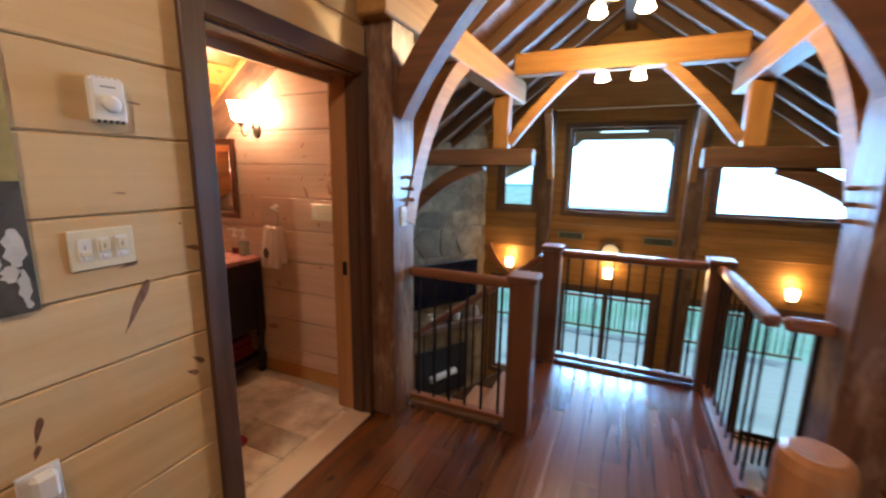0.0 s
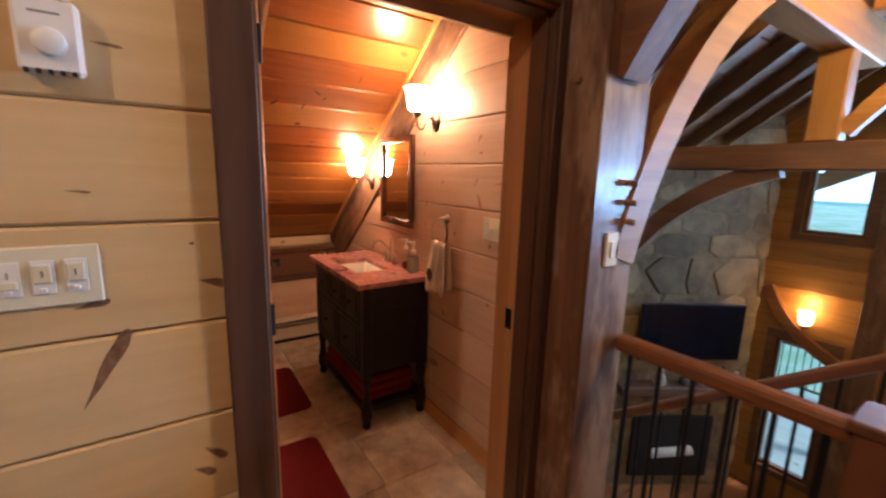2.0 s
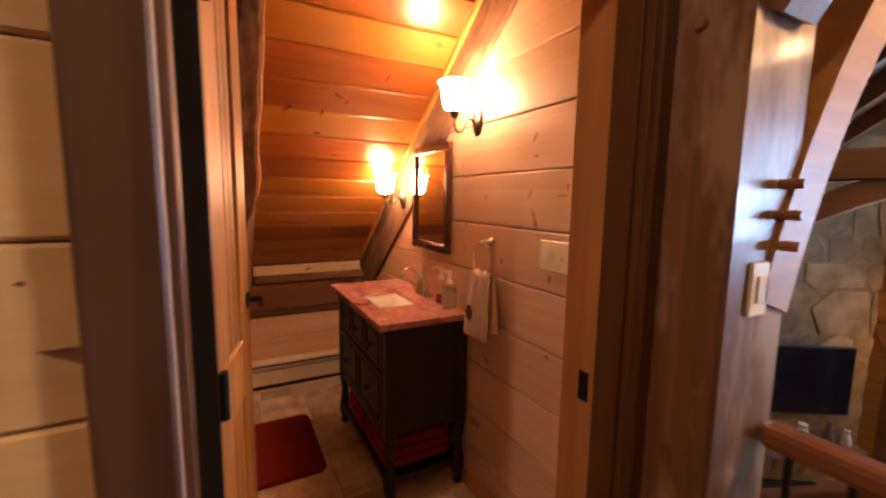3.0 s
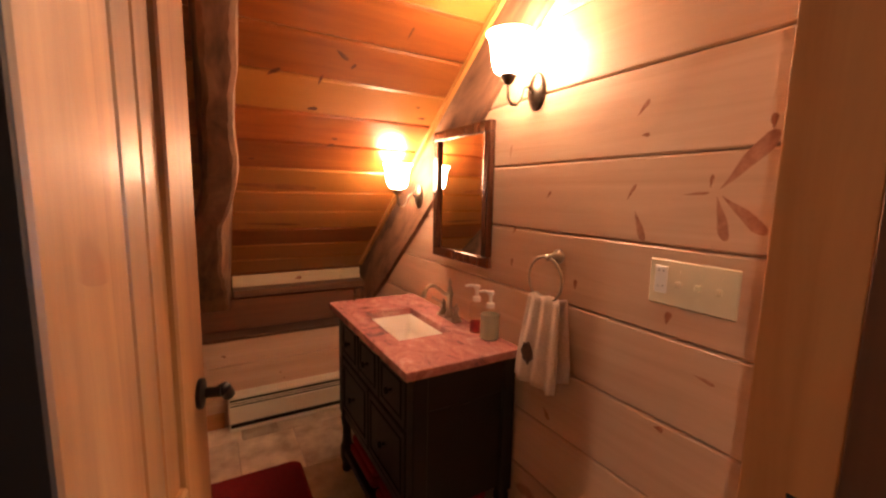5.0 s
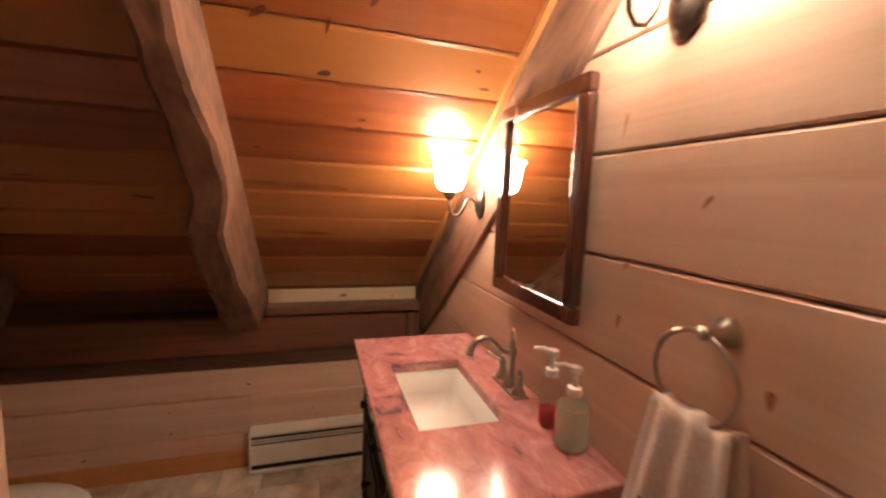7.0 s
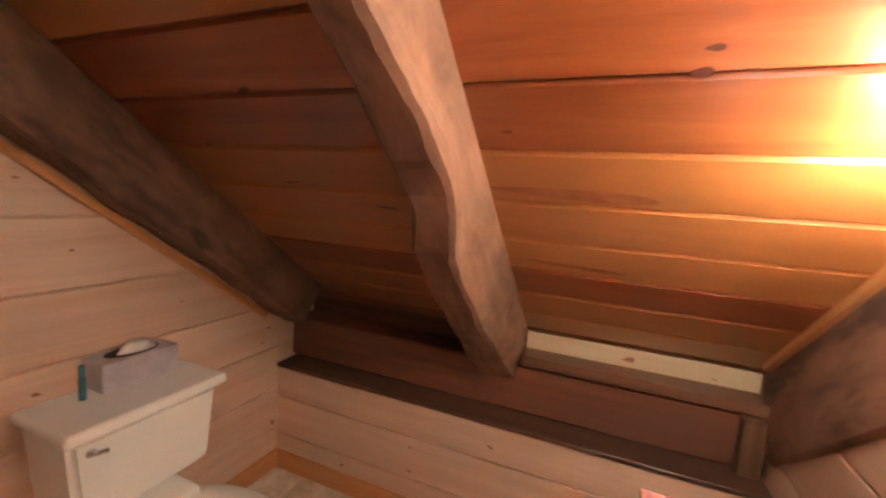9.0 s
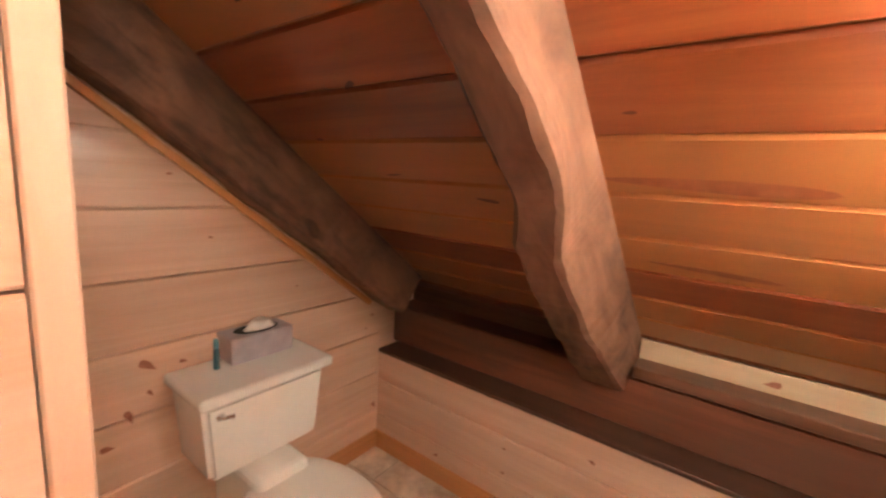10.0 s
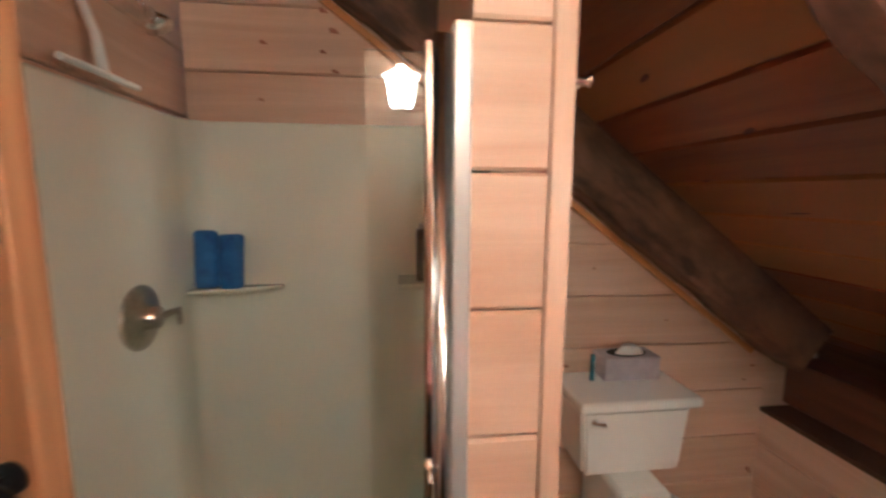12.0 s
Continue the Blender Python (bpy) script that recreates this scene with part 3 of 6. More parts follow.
for sgn, side in ((-1, "west"), (1, "east")):
    cx = MID + sgn * 1.125
    beam("purlin_" + side, (cx - 0.09, 5.0, 2.33), (cx + 0.09, 8.15, 2.58), gold_y, "golden squared purlin beam")
    curved_brace("purlin_brace_" + side, (cx - sgn * 0.02, 5.29, 1.22), (cx - sgn * 0.02, 6.22, 2.37), 0.15, 0.12, 0.13, gold_x, "pale curved timber brace under the purlin")
    curved_brace("arch_brace_" + side, (cx - sgn * 0.03, 5.23, 1.86), (cx - sgn * 0.80, 5.23, 2.74), 0.06, 0.13, 0.14, brace_brown, "brown curved timber brace of the arch")
    beam("hammer_beam_" + side, (cx + sgn * 2.9, 7.42, 1.60), (cx - sgn * 0.36, 7.58, 1.78), timber_x, "dark hammer beam with a shaped end")
    beam("queen_post_" + side, (cx - 0.085, 7.42, 1.781), (cx + 0.085, 7.58, 2.33), gold_z, "golden queen post")
    curved_brace("collar_brace_" + side, (cx - sgn * 0.09, 7.5, 1.84), (cx - sgn * 0.72, 7.5, 2.52), 0.025, 0.09, 0.095, gold_x, "curved timber brace under the collar")
    curved_brace("hammer_brace_" + side, (cx + sgn * 1.3, 7.5, 0.75), (cx + sgn * 0.2, 7.5, 1.62), 0.14, 0.10, 0.14, timber_x, "dark curved brace under the hammer beam")
    post("gable_post_" + side, cx - 0.13, cx + 0.11, GY - 0.12, GY + 0.002, LOW, 2.6, timber_z, "timber post in the gable wall")
    curved_brace("gable_brace_" + side, (cx - sgn * 0.09, GY - 0.25, 1.45), (cx - sgn * 0.16, GY - 1.2, 2.4), 0.08, 0.10, 0.10, gold_x, "curved timber brace at the gable")
beam("collar_beam", (-1.0 + MID, 7.42, 2.51), (1.0 + MID, 7.58, 2.72), gold_x, "golden collar beam across the room")
beam("arch_beam", (-1.2 + MID, 5.15, 2.62), (1.2 + MID, 5.31, 2.82), timber_x, "dark tie beam at the loft's edge")
beam("gable_beam", (-1.1 + MID, GY - 0.13, 2.55), (1.1 + MID, GY + 0.003, 2.95), gold_x, "golden beam over the gable window")
beam("ridge_beam", (MID - 0.08, -0.3, RIDGE - 0.26), (MID + 0.08, GY, RIDGE - 0.06), timber_y, "ridge beam")
for i, yy in enumerate([5.75 + 0.62 * k for k in range(8)]):
    part_l = structure("rafter_w", B((0.0, yy, -0.13), (LEN - 0.05, yy + 0.07, 0.0), 0.004), rafter_wood, "brown rafter of the great room roof", "rafter", SLOPE_L)
    part_r = structure("rafter_e", B((0.0, -yy - 0.07, -0.13), (LEN - 0.05, -yy, 0.0), 0.004), rafter_wood, "brown rafter of the great room roof", "rafter", SLOPE_R)
for i, yy in enumerate([0.3 + 0.8 * k for k in range(6)]):
    structure("rafter_w", B((UP_BATH + 0.05, yy, -0.15), (LEN - 0.05, yy + 0.09, 0.0), 0.004), rafter_wood, "brown rafter of the loft roof", "rafter", SLOPE_L)
    structure("rafter_e", B((0.0, -yy - 0.09, -0.15), (LEN - 0.05, -yy, 0.0), 0.004), rafter_wood, "brown rafter of the loft roof", "rafter", SLOPE_R)

# gable wall of the great room
WINS = [(-0.82, 0.77, 0.89, 2.27), (-1.99, -1.40, 0.91, 1.75), (1.36, 3.2, 0.92, 1.75), (-0.80, 0.68, LOW + 0.05, -0.5), (1.16, 2.9, LOW + 0.05, -0.5), (-2.04, -1.47, -2.30, -0.46)]
bm = grid_wall(bmesh.new(), 'y', GY, GY + 0.18, (-4.3, 4.2), (LOW, 4.3), WINS)
clip(bm, (-4.15, 0, 0.89), NORM)
clip(bm, (4.15 + 2 * MID, 0, 0.89), Vector((SL, 0, 1)).normalized())
wall_gable = structure("wall_gable", bm, gold_x, "golden pine gable wall with windows", "wall")
wall_west = structure("wall_west", B((-4.45, VY + 0.14, LOW), (-4.3, GY, 0.9)), gold_y, "pine side wall", "wall")
wall_west_low = structure("wall_west_low", B((-4.45, -0.4, LOW), (-4.3, VY + 0.14, 0.9)), gold_y, "pine side wall", "wall")
wall_east = structure("wall_east", B((4.2, -0.4, LOW), (4.35, GY, 0.9)), gold_y, "pine side wall", "wall")
bm = B((-4.3, -0.55, LOW), (4.2, -0.4, 4.3))
clip(bm, (-4.15, 0, 0.89), NORM)
clip(bm, (4.15 + 2 * MID, 0, 0.89), Vector((SL, 0, 1)).normalized())
wall_south = structure("wall_south", bm, gold_x, "pine end wall", "wall")
wall_shower = structure("wall_shower", clip(B((-2.359, TY - 0.14, 0), (BX - 0.021, TY - 0.02, 3.0)), *CUT), pine_x, "pine wall behind the shower", "wall")
board_wall(wall_shower, 'y', TY, 1, -2.388, BX - 0.021, 1.70, 3.0, 0.2245, 1.72, pine_x, (), CUT)

glass = base_mat("window_glass", 0.0, 0, (1, 1, 1))
glass[2].inputs["Transmission Weight"].default_value = 1.0
glass[2].inputs["IOR"].default_value = 1.02
glass = glass[0]


def window(name, x0, x1, z0, z1, mullions=(), label="wood-framed fixed window", frame_mat=None):
    fm = frame_mat or casing_z
    w = thing(name, (x0, GY, z0), label, "window", "", "structure")
    t = 0.05
    part("window_frame", B((x0, GY + 0.02, z0), (x1, GY + 0.10, z0 + t), 0.003), fm, w)
    part("window_frame", B((x0, GY + 0.02, z1 - t), (x1, GY + 0.10, z1), 0.003), fm, w)
    part("window_frame", B((x0, GY + 0.02, z0 + t), (x0 + t, GY + 0.10, z1 - t), 0.003), fm, w)
    part("window_frame", B((x1 - t, GY + 0.02, z0 + t), (x1, GY + 0.10, z1 - t), 0.003), fm, w)
    xs = [x0 + t, *mullions, x1 - t]
    for mx in mullions:
        part("mullion", B((mx - 0.045, GY + 0.02, z0 + t), (mx + 0.045, GY + 0.10, z1 - t), 0.003), fm, w)
    for a, b in zip(xs, xs[1:]):
        p = part("pane", B((a, GY + 0.055, z0 + t), (b, GY + 0.061, z1 - t)), glass, w)
        p.visible_shadow = False
    # casing on the wall
    for lo, hi in (((x0 - 0.09, z0 - 0.09), (x1 + 0.09, z0)), ((x0 - 0.09, z1), (x1 + 0.09, z1 + 0.09)), ((x0 - 0.09, z0), (x0, z1)), ((x1, z0), (x1 + 0.09, z1))):
        part("casing", B((lo[0], GY - 0.022, lo[1]), (hi[0], GY - 0.002, hi[1]), 0.003), timber_x, w)
    return w


window("window_1", *WINS[0], label="large square gable window with blown-out sky")
window("window_2", *WINS[1], label="small square window beside the chimney")
window("window_3", *WINS[2], label="wide window under the roof slope")
window("window_4", *WINS[3], mullions=(-0.06,), label="sliding glass patio door")
window("window_5", *WINS[4], mullions=(2.0,), label="tall glass door and side light")
window("window_6", *WINS[5], label="narrow tall window below")

# railings
iron = base_mat("black_iron", 0.45, 0.6, (0.02, 0.02, 0.022))[0]


def newel(x, y):
    w = thing("newel_post", (x, y, 0), "dark reddish-brown square newel post with a flat cap", "newel post", "newel posts")
    part("shaft", B((x - 0.072, y - 0.072, -0.02), (x + 0.072, y + 0.072, 0.93), 0.006), newel_z, w)
    part("cap", B((x - 0.085, y - 0.085, 0.931), (x + 0.085, y + 0.085, 0.965), 0.008, 2), newel_z, w)
    return w


N1, N2, N3 = (-0.37, 5.335), (-0.385, 6.40), (0.765, 6.40)
for nx, ny in (N1, N2, N3):
    newel(nx, ny)


def railing(name, p, q, z_rail=0.90, z_bot=0.055, count=6, label="wooden handrail with thin black iron balusters"):
    """A level railing from p to q along x or y."""
    p, q = Vector((*p, 0)), Vector((*q, 0))
    w = thing(name, (p.x, p.y, 0), label, "railing", "loft railing")
    d = (q - p).normalized()
    along_x = abs(d.x) > 0.5
    mat = rail_x if along_x else rail_y
    s = Vector((-d.y, d.x, 0))

    def bar(h0, h1, half, bev):
        a, b = p - s * half, q + s * half
        return B((a.x, a.y, h0), (b.x, b.y, h1), bev, 2)
    part("handrail", bar(z_rail - 0.025, z_rail + 0.035, 0.035, 0.018), mat, w)
    part("bottom_rail", bar(z_bot - 0.04, z_bot, 0.03, 0.005), mat, w, "grey-brown bottom rail")
    for k in range(count):
        c = p + (q - p) * ((k + 0.5) / count)
        part("baluster", tube(bmesh.new(), [(c.x, c.y, z_bot - 0.002), (c.x, c.y, z_rail - 0.02)], 0.0085, 8), iron, w)
    return w


railing("railing", (PX1 + 0.002, 5.33), (N1[0] - 0.073, 5.33), count=6)
railing("railing", (N2[0] + 0.073, 6.40), (N3[0] - 0.073, 6.40), count=9)
railing("railing", (N3[0], 6.326), (N3[0], 5.24), count=9)
railing("railing", (N3[0] + 0.04, 5.24), (0.974, 5.24), count=2)

# stairs down from the landing towards the west
stair = thing("staircase", (-0.46, 5.87, LOW), "wooden staircase going down to the great room", "stairs", "", "structure")
N_ST = 14
RISE = -LOW / N_ST
tread_mat = wood("tread_wood", (0.26, 0.11, 0.04), (0.44, 0.21, 0.08), 'y', 0.35, 0.1, 0.4)
for k in range(1, N_ST):
    x1 = -0.46 - 0.25 * (k - 1)
    part("tread", B((x1 - 0.28, 5.42, -RISE * k - 0.04), (x1, 6.34, -RISE * k), 0.006), tread_mat, stair)
    part("riser", B((x1 - 0.25, 5.43, -RISE * (k + 1)), (x1 - 0.235, 6.33, -RISE * k - 0.041)), tread_mat, stair)
ang = math.atan2(RISE, 0.25)
hand = thing("stair_handrail", (N2[0], 6.40, LOW), "sloping wooden stair handrail with black balusters", "handrail", "loft railing")
bm = bmesh.new()
Mh = Matrix.Translation((N2[0] - 0.07, 6.40, 0.86)) @ Matrix.Rotation(math.pi, 4, 'Z') @ Matrix.Rotation(ang, 4, 'Y')
box(bm, (0, -0.035, -0.03), (3.9, 0.035, 0.03), 0.015, 2)
part("handrail", bm, rail_x, hand, "", Mh)
for k in range(24):
    xx = N2[0] - 0.16 - 0.125 * k
    zt = 0.86 - (0.09 + 0.125 * k) * RISE / 0.25
    part("baluster", tube(bmesh.new(), [(xx, 6.40, zt - 0.92), (xx, 6.40, zt - 0.02)], 0.0085, 8), iron, hand)
part("stringer", box(bmesh.new(), (0, -0.02, -0.28), (3.9, 0.02, 0.0), 0.004), timber_x, stair, "", Matrix.Translation((-0.45, 6.40, 0.02)) @ Matrix.Rotation(math.pi, 4, 'Z') @ Matrix.Rotation(ang, 4, 'Y'))

# lights of the loft and the great room
window_light("window_daylight", (MID, GY + 0.12, 1.6), (MID, 5, 0.6), 1.5, 1.3, 210, (0.28, 0.58, 1.0))
window_light("window_daylight", (2.2, GY + 0.12, 1.35), (2.2, 5, 0.3), 1.6, 0.8, 120, (0.28, 0.58, 1.0))
lamp("overhead_light", (-0.05, 6.5, 2.60), 120, (1, 0.68, 0.32), 0.06)
# added lamp without a fixture, brightens the hall wall
lamp("overhead_light", (-0.1, 2.3, 2.9), 84, (1, 0.83, 0.64), 0.06)
# ---- plain materials for things ----
def noisy(name, a, b_, scale=8.0, rough=0.5, metal=0.0, coat=0.0, bump=0.0, detail=5.0, island=False):
    m, nt, b = base_mat(name, rough, metal, a, coat)
    vec, rnd, raw = coords(nt, (scale, scale, scale), island)
    n = node(nt, "ShaderNodeTexNoise", Scale=1.0, Detail=detail, Roughness=0.6)
    nt.links.new(vec, n.inputs["Vector"])
    r = ramp(nt, [(0.32, a), (0.68, b_)])
    nt.links.new(n.outputs[0], r.inputs[0])
    nt.links.new(r.outputs[0], b.inputs["Base Color"])
    if bump:
        bp = node(nt, "ShaderNodeBump", Strength=bump, Distance=0.004)
        nt.links.new(n.outputs[0], bp.inputs["Height"])
        nt.links.new(bp.outputs[0], b.inputs["Normal"])
    return m


espresso = wood("espresso", (0.005, 0.0025, 0.002), (0.010, 0.005, 0.004), 'z', 0.5, 0, 0.0, bump=0.05)
black_knob = base_mat("black_knob", 0.35, 0.3, (0.012, 0.011, 0.011))[0]
nickel = noisy("brushed_nickel", (0.40, 0.36, 0.31), (0.50, 0.46, 0.40), 60, 0.28, 1.0)
chrome = base_mat("chrome", 0.08, 1.0, (0.85, 0.85, 0.86))[0]
bronze = noisy("dark_bronze", (0.10, 0.075, 0.06), (0.20, 0.16, 0.13), 40, 0.3, 0.9)
porcelain = noisy("porcelain", (0.84, 0.82, 0.76), (0.88, 0.86, 0.81), 3, 0.12, 0, 0.6)
ivory = noisy("ivory_plastic", (0.72, 0.66, 0.48), (0.76, 0.70, 0.52), 5, 0.35, 0, 0.2)
white_plastic = noisy("white_plastic", (0.78, 0.77, 0.74), (0.82, 0.81, 0.78), 5, 0.4)
dark_slot = base_mat("dark_slot", 0.8, 0, (0.01, 0.01, 0.01))[0]
enamel = noisy("heater_enamel", (0.70, 0.64, 0.52), (0.76, 0.70, 0.58), 3, 0.35, 0, 0.2)
gelcoat = noisy("cream_gelcoat", (0.82, 0.83, 0.71), (0.86, 0.86, 0.75), 2, 0.14, 0, 0.6)
red_pile = noisy("red_pile", (0.13, 0.006, 0.010), (0.30, 0.018, 0.025), 220, 0.95, 0, 0, 0.9)
mirror_mat = base_mat("mirror_silver", 0.01, 1.0, (0.88, 0.88, 0.87))[0]
clear = base_mat("clear_glass", 0.03, 0, (0.95, 0.98, 0.97))
clear[2].inputs["Transmission Weight"].default_value = 1.0
clear[2].inputs["IOR"].default_value = 1.03
clear = clear[0]

pane_glass = base_mat("shower_glass", 0.0, 0, (0.97, 1.0, 0.99))
pane_glass[2].inputs["Transmission Weight"].default_value = 1.0
pane_glass[2].inputs["IOR"].default_value = 1.45
pane_glass = pane_glass[0]
# pink granite with grey veins
granite, _t, _b = base_mat("pink_granite", 0.14, 0, (0.5, 0.2, 0.18), 0.5)
_v, _r, _raw = coords(_t, (9, 17, 12))
_n = node(_t, "ShaderNodeTexNoise", Scale=1.0, Detail=8.0, Roughness=0.72, Distortion=1.2)
_t.links.new(_v, _n.inputs["Vector"])
_rp = ramp(_t, [(0.35, (0.13, 0.10, 0.12)), (0.41, (0.46, 0.18, 0.18)), (0.55, (0.60, 0.27, 0.25)), (0.70, (0.76, 0.48, 0.45))])
_t.links.new(_n.outputs[0], _rp.inputs[0])
_n2 = node(_t, "ShaderNodeTexNoise", Scale=90.0, Detail=3.0)
_t.links.new(_raw, _n2.inputs["Vector"])
_t.links.new(mixer(_t, maths(_t, 'MULTIPLY', _n2.outputs[0], 0.35), _rp.outputs[0], (0.30, 0.16, 0.15)), _b.inputs["Base Color"])

# lit frosted shades
def lit_shade(name, strength):
    m, _, b = base_mat(name, 0.4, 0, (0.9, 0.85, 0.75))
    b.inputs["Emission Color"].default_value = (1.0, 0.67, 0.41, 1)
    b.inputs["Emission Strength"].default_value = strength
    return m


shade_mat = lit_shade("lit_shade", 92.0)

# ---- vanity ----
VX0, VX1, VYF, VYB = -3.185, -2.305, 4.79, 5.218
vanity = thing("vanity_cabinet", ((VX0 + VX1) / 2, 5.0, 0), "espresso wooden vanity cabinet with drawers and an open lower shelf", "vanity cabinet")
part("body", B((VX0 + 0.012, VYF + 0.02, 0.35), (VX1 - 0.012, VYB, 0.735), 0.003), espresso, vanity)
part("front_rail", B((VX0 + 0.012, VYF + 0.02, 0.736), (VX1 - 0.012, VYF + 0.06, 0.874), 0.002), espresso, vanity)
part("back_rail", B((VX0 + 0.012, VYB - 0.04, 0.736), (VX1 - 0.012, VYB, 0.874), 0.002), espresso, vanity)
for sx in (VX0 + 0.012, VX1 - 0.032):
    part("side_panel", B((sx, VYF + 0.061, 0.736), (sx + 0.02, VYB - 0.041, 0.874), 0.002), espresso, vanity)
for lx in (VX0 + 0.028, VX1 - 0.028):
    for ly in (VYF + 0.03, VYB - 0.03):
        bm = B((lx - 0.028, ly - 0.028, 0.33), (lx + 0.028, ly + 0.028, 0.874), 0.004)
        lathe(bm, [(0.018, 0.0), (0.026, 0.012), (0.024, 0.05), (0.033, 0.075), (0.033, 0.14), (0.024, 0.165), (0.020, 0.24), (0.030, 0.30), (0.024, 0.329)], (lx, ly, 0), 14)
        part("leg", bm, espresso, vanity)
part("shelf", B((VX0 + 0.02, VYF + 0.01, 0.10), (VX1 - 0.02, VYB, 0.135), 0.004), espresso, vanity)
part("apron", B((VX0 + 0.057, VYF + 0.012, 0.31), (VX1 - 0.057, VYF + 0.03, 0.349), 0.003), espresso, vanity)


def drawer(x0, x1, z0, z1):
    bm = B((x0, VYF + 0.002, z0), (x1, VYF + 0.0195, z1), 0.003)
    t = 0.028
    for lo, hi in (((x0 + t, z0 + t), (x1 - t, z0 + t + 0.008)), ((x0 + t, z1 - t - 0.008), (x1 - t, z1 - t)), ((x0 + t, z0 + t), (x0 + t + 0.008, z1 - t)), ((x1 - t - 0.008, z0 + t), (x1 - t, z1 - t))):
        box(bm, (lo[0], VYF - 0.004, lo[1]), (hi[0], VYF + 0.004, hi[1]), 0.002)
    d = part("drawer", bm, espresso, vanity)
    cx, cz = (x0 + x1) / 2, (z0 + z1) / 2
    part("knob", lathe(bmesh.new(), [(0.007, 0.0), (0.006, 0.012), (0.014, 0.018), (0.015, 0.026), (0.008, 0.031)], (0, 0, 0), 12, Matrix.Translation((cx, VYF + 0.002, cz)) @ Matrix.Rotation(math.pi / 2, 4, 'X')), black_knob, d, "round black drawer knob")


W = VX1 - VX0 - 0.12
for k in range(3):
    drawer(VX0 + 0.06 + W * k / 3 + 0.006, VX0 + 0.06 + W * (k + 1) / 3 - 0.006, 0.655, 0.85)
for k in range(2):
    drawer(VX0 + 0.06 + W * k / 2 + 0.006, VX0 + 0.06 + W * (k + 1) / 2 - 0.006, 0.37, 0.64)

SX0, SX1, SY0, SY1 = -2.948, -2.556, 4.853, 5.082
bm = bmesh.new()
CX0, CX1, CY0, CY1 = -3.215, -2.281, 4.755, 5.222
outer = ((CX0, CY0), (CX1, CY0), (CX1, CY1), (CX0, CY1))
inner = ((SX0, SY0), (SX1, SY0), (SX1, SY1), (SX0, SY1))
V_ = [[bm.verts.new((x, y, z)) for x, y in ring] for ring in (outer, inner) for z in (0.876, 0.907)]
for a, b in ((1, 3), (0, 2), (0, 1), (2, 3)):
    for k in range(4):
        bm.faces.new((V_[a][k], V_[a][(k + 1) % 4], V_[b][(k + 1) % 4], V_[b][k]))
bmesh.ops.bevel(bm, geom=[e for e in bm.edges if all(v in V_[1] for v in e.verts) or all(v in V_[3] for v in e.verts)], offset=0.005, segments=3, profile=0.5, affect='EDGES')
tagged(part("countertop", bm, granite), "polished pink granite countertop on the vanity", "countertop")
bm = bmesh.new()
rings = []
for inset, z in ((-0.012, 0.874), (0.0, 0.874), (0.008, 0.80), (0.022, 0.765), (0.06, 0.752)):
    ring = []
    for cx, cy, a0 in ((SX1, SY1, 0), (SX0, SY1, 90), (SX0, SY0, 180), (SX1, SY0, 270)):
        r = 0.03
        ccx = cx - (r + inset) * (1 if cx == SX1 else -1)
        ccy = cy - (r + inset) * (1 if cy == SY1 else -1)
        for j in range(5):
            a = radians(a0 + 90 * j / 4)
            ring.append(bm.verts.new((ccx + r * math.cos(a), ccy + r * math.sin(a), z)))
    rings.append(ring)
for a, b in zip(rings, rings[1:]):
    for k in range(20):
        bm.faces.new((a[k], a[(k + 1) % 20], b[(k + 1) % 20], b[k]))
bm.faces.new(rings[-1])
sink = tagged(part("sink_basin", bm, porcelain, None, "", None, True), "white rectangular undermount sink basin in the granite", "sink")
part("drain", lathe(bmesh.new(), [(0.02, 0.7525), (0.02, 0.7555), (0.014, 0.7565)], ((SX0 + SX1) / 2, (SY0 + SY1) / 2, 0), 16), chrome, sink)

FX, FY = -2.715, 5.165
faucet = thing("faucet", (FX, FY, 0.907), "brushed nickel bridge faucet with curved spout", "faucet")
part("deck_plate", B((FX - 0.078, FY - 0.024, 0.9075), (FX + 0.078, FY + 0.024, 0.915), 0.0035, 2), nickel, faucet)
part("column", lathe(bmesh.new(), [(0.024, 0.9152), (0.022, 0.922), (0.0145, 0.936), (0.0115, 0.965), (0.011, 1.0), (0.0155, 1.008), (0.0165, 1.018), (0.0155, 1.028), (0.010, 1.034), (0.0115, 1.046), (0.006, 1.053), (0.005, 1.058), (0.0085, 1.066), (0.007, 1.076), (0.002, 1.090)], (FX, FY, 0), 20), nickel, faucet, "", None, True)
part("spout", tube(bmesh.new(), [(FX, FY, 1.017), (FX, FY - 0.028, 1.022), (FX + 0.001, FY - 0.048, 1.038), (FX + 0.003, FY - 0.072, 1.060), (FX + 0.005, FY - 0.096, 1.067), (FX + 0.006, FY - 0.118, 1.060), (FX + 0.007, FY - 0.132, 1.040), (FX + 0.007, FY - 0.135, 1.020)], [0.010, 0.009, 0.0085, 0.008, 0.008, 0.0085, 0.009, 0.011], 12), nickel, faucet, "", None, True)
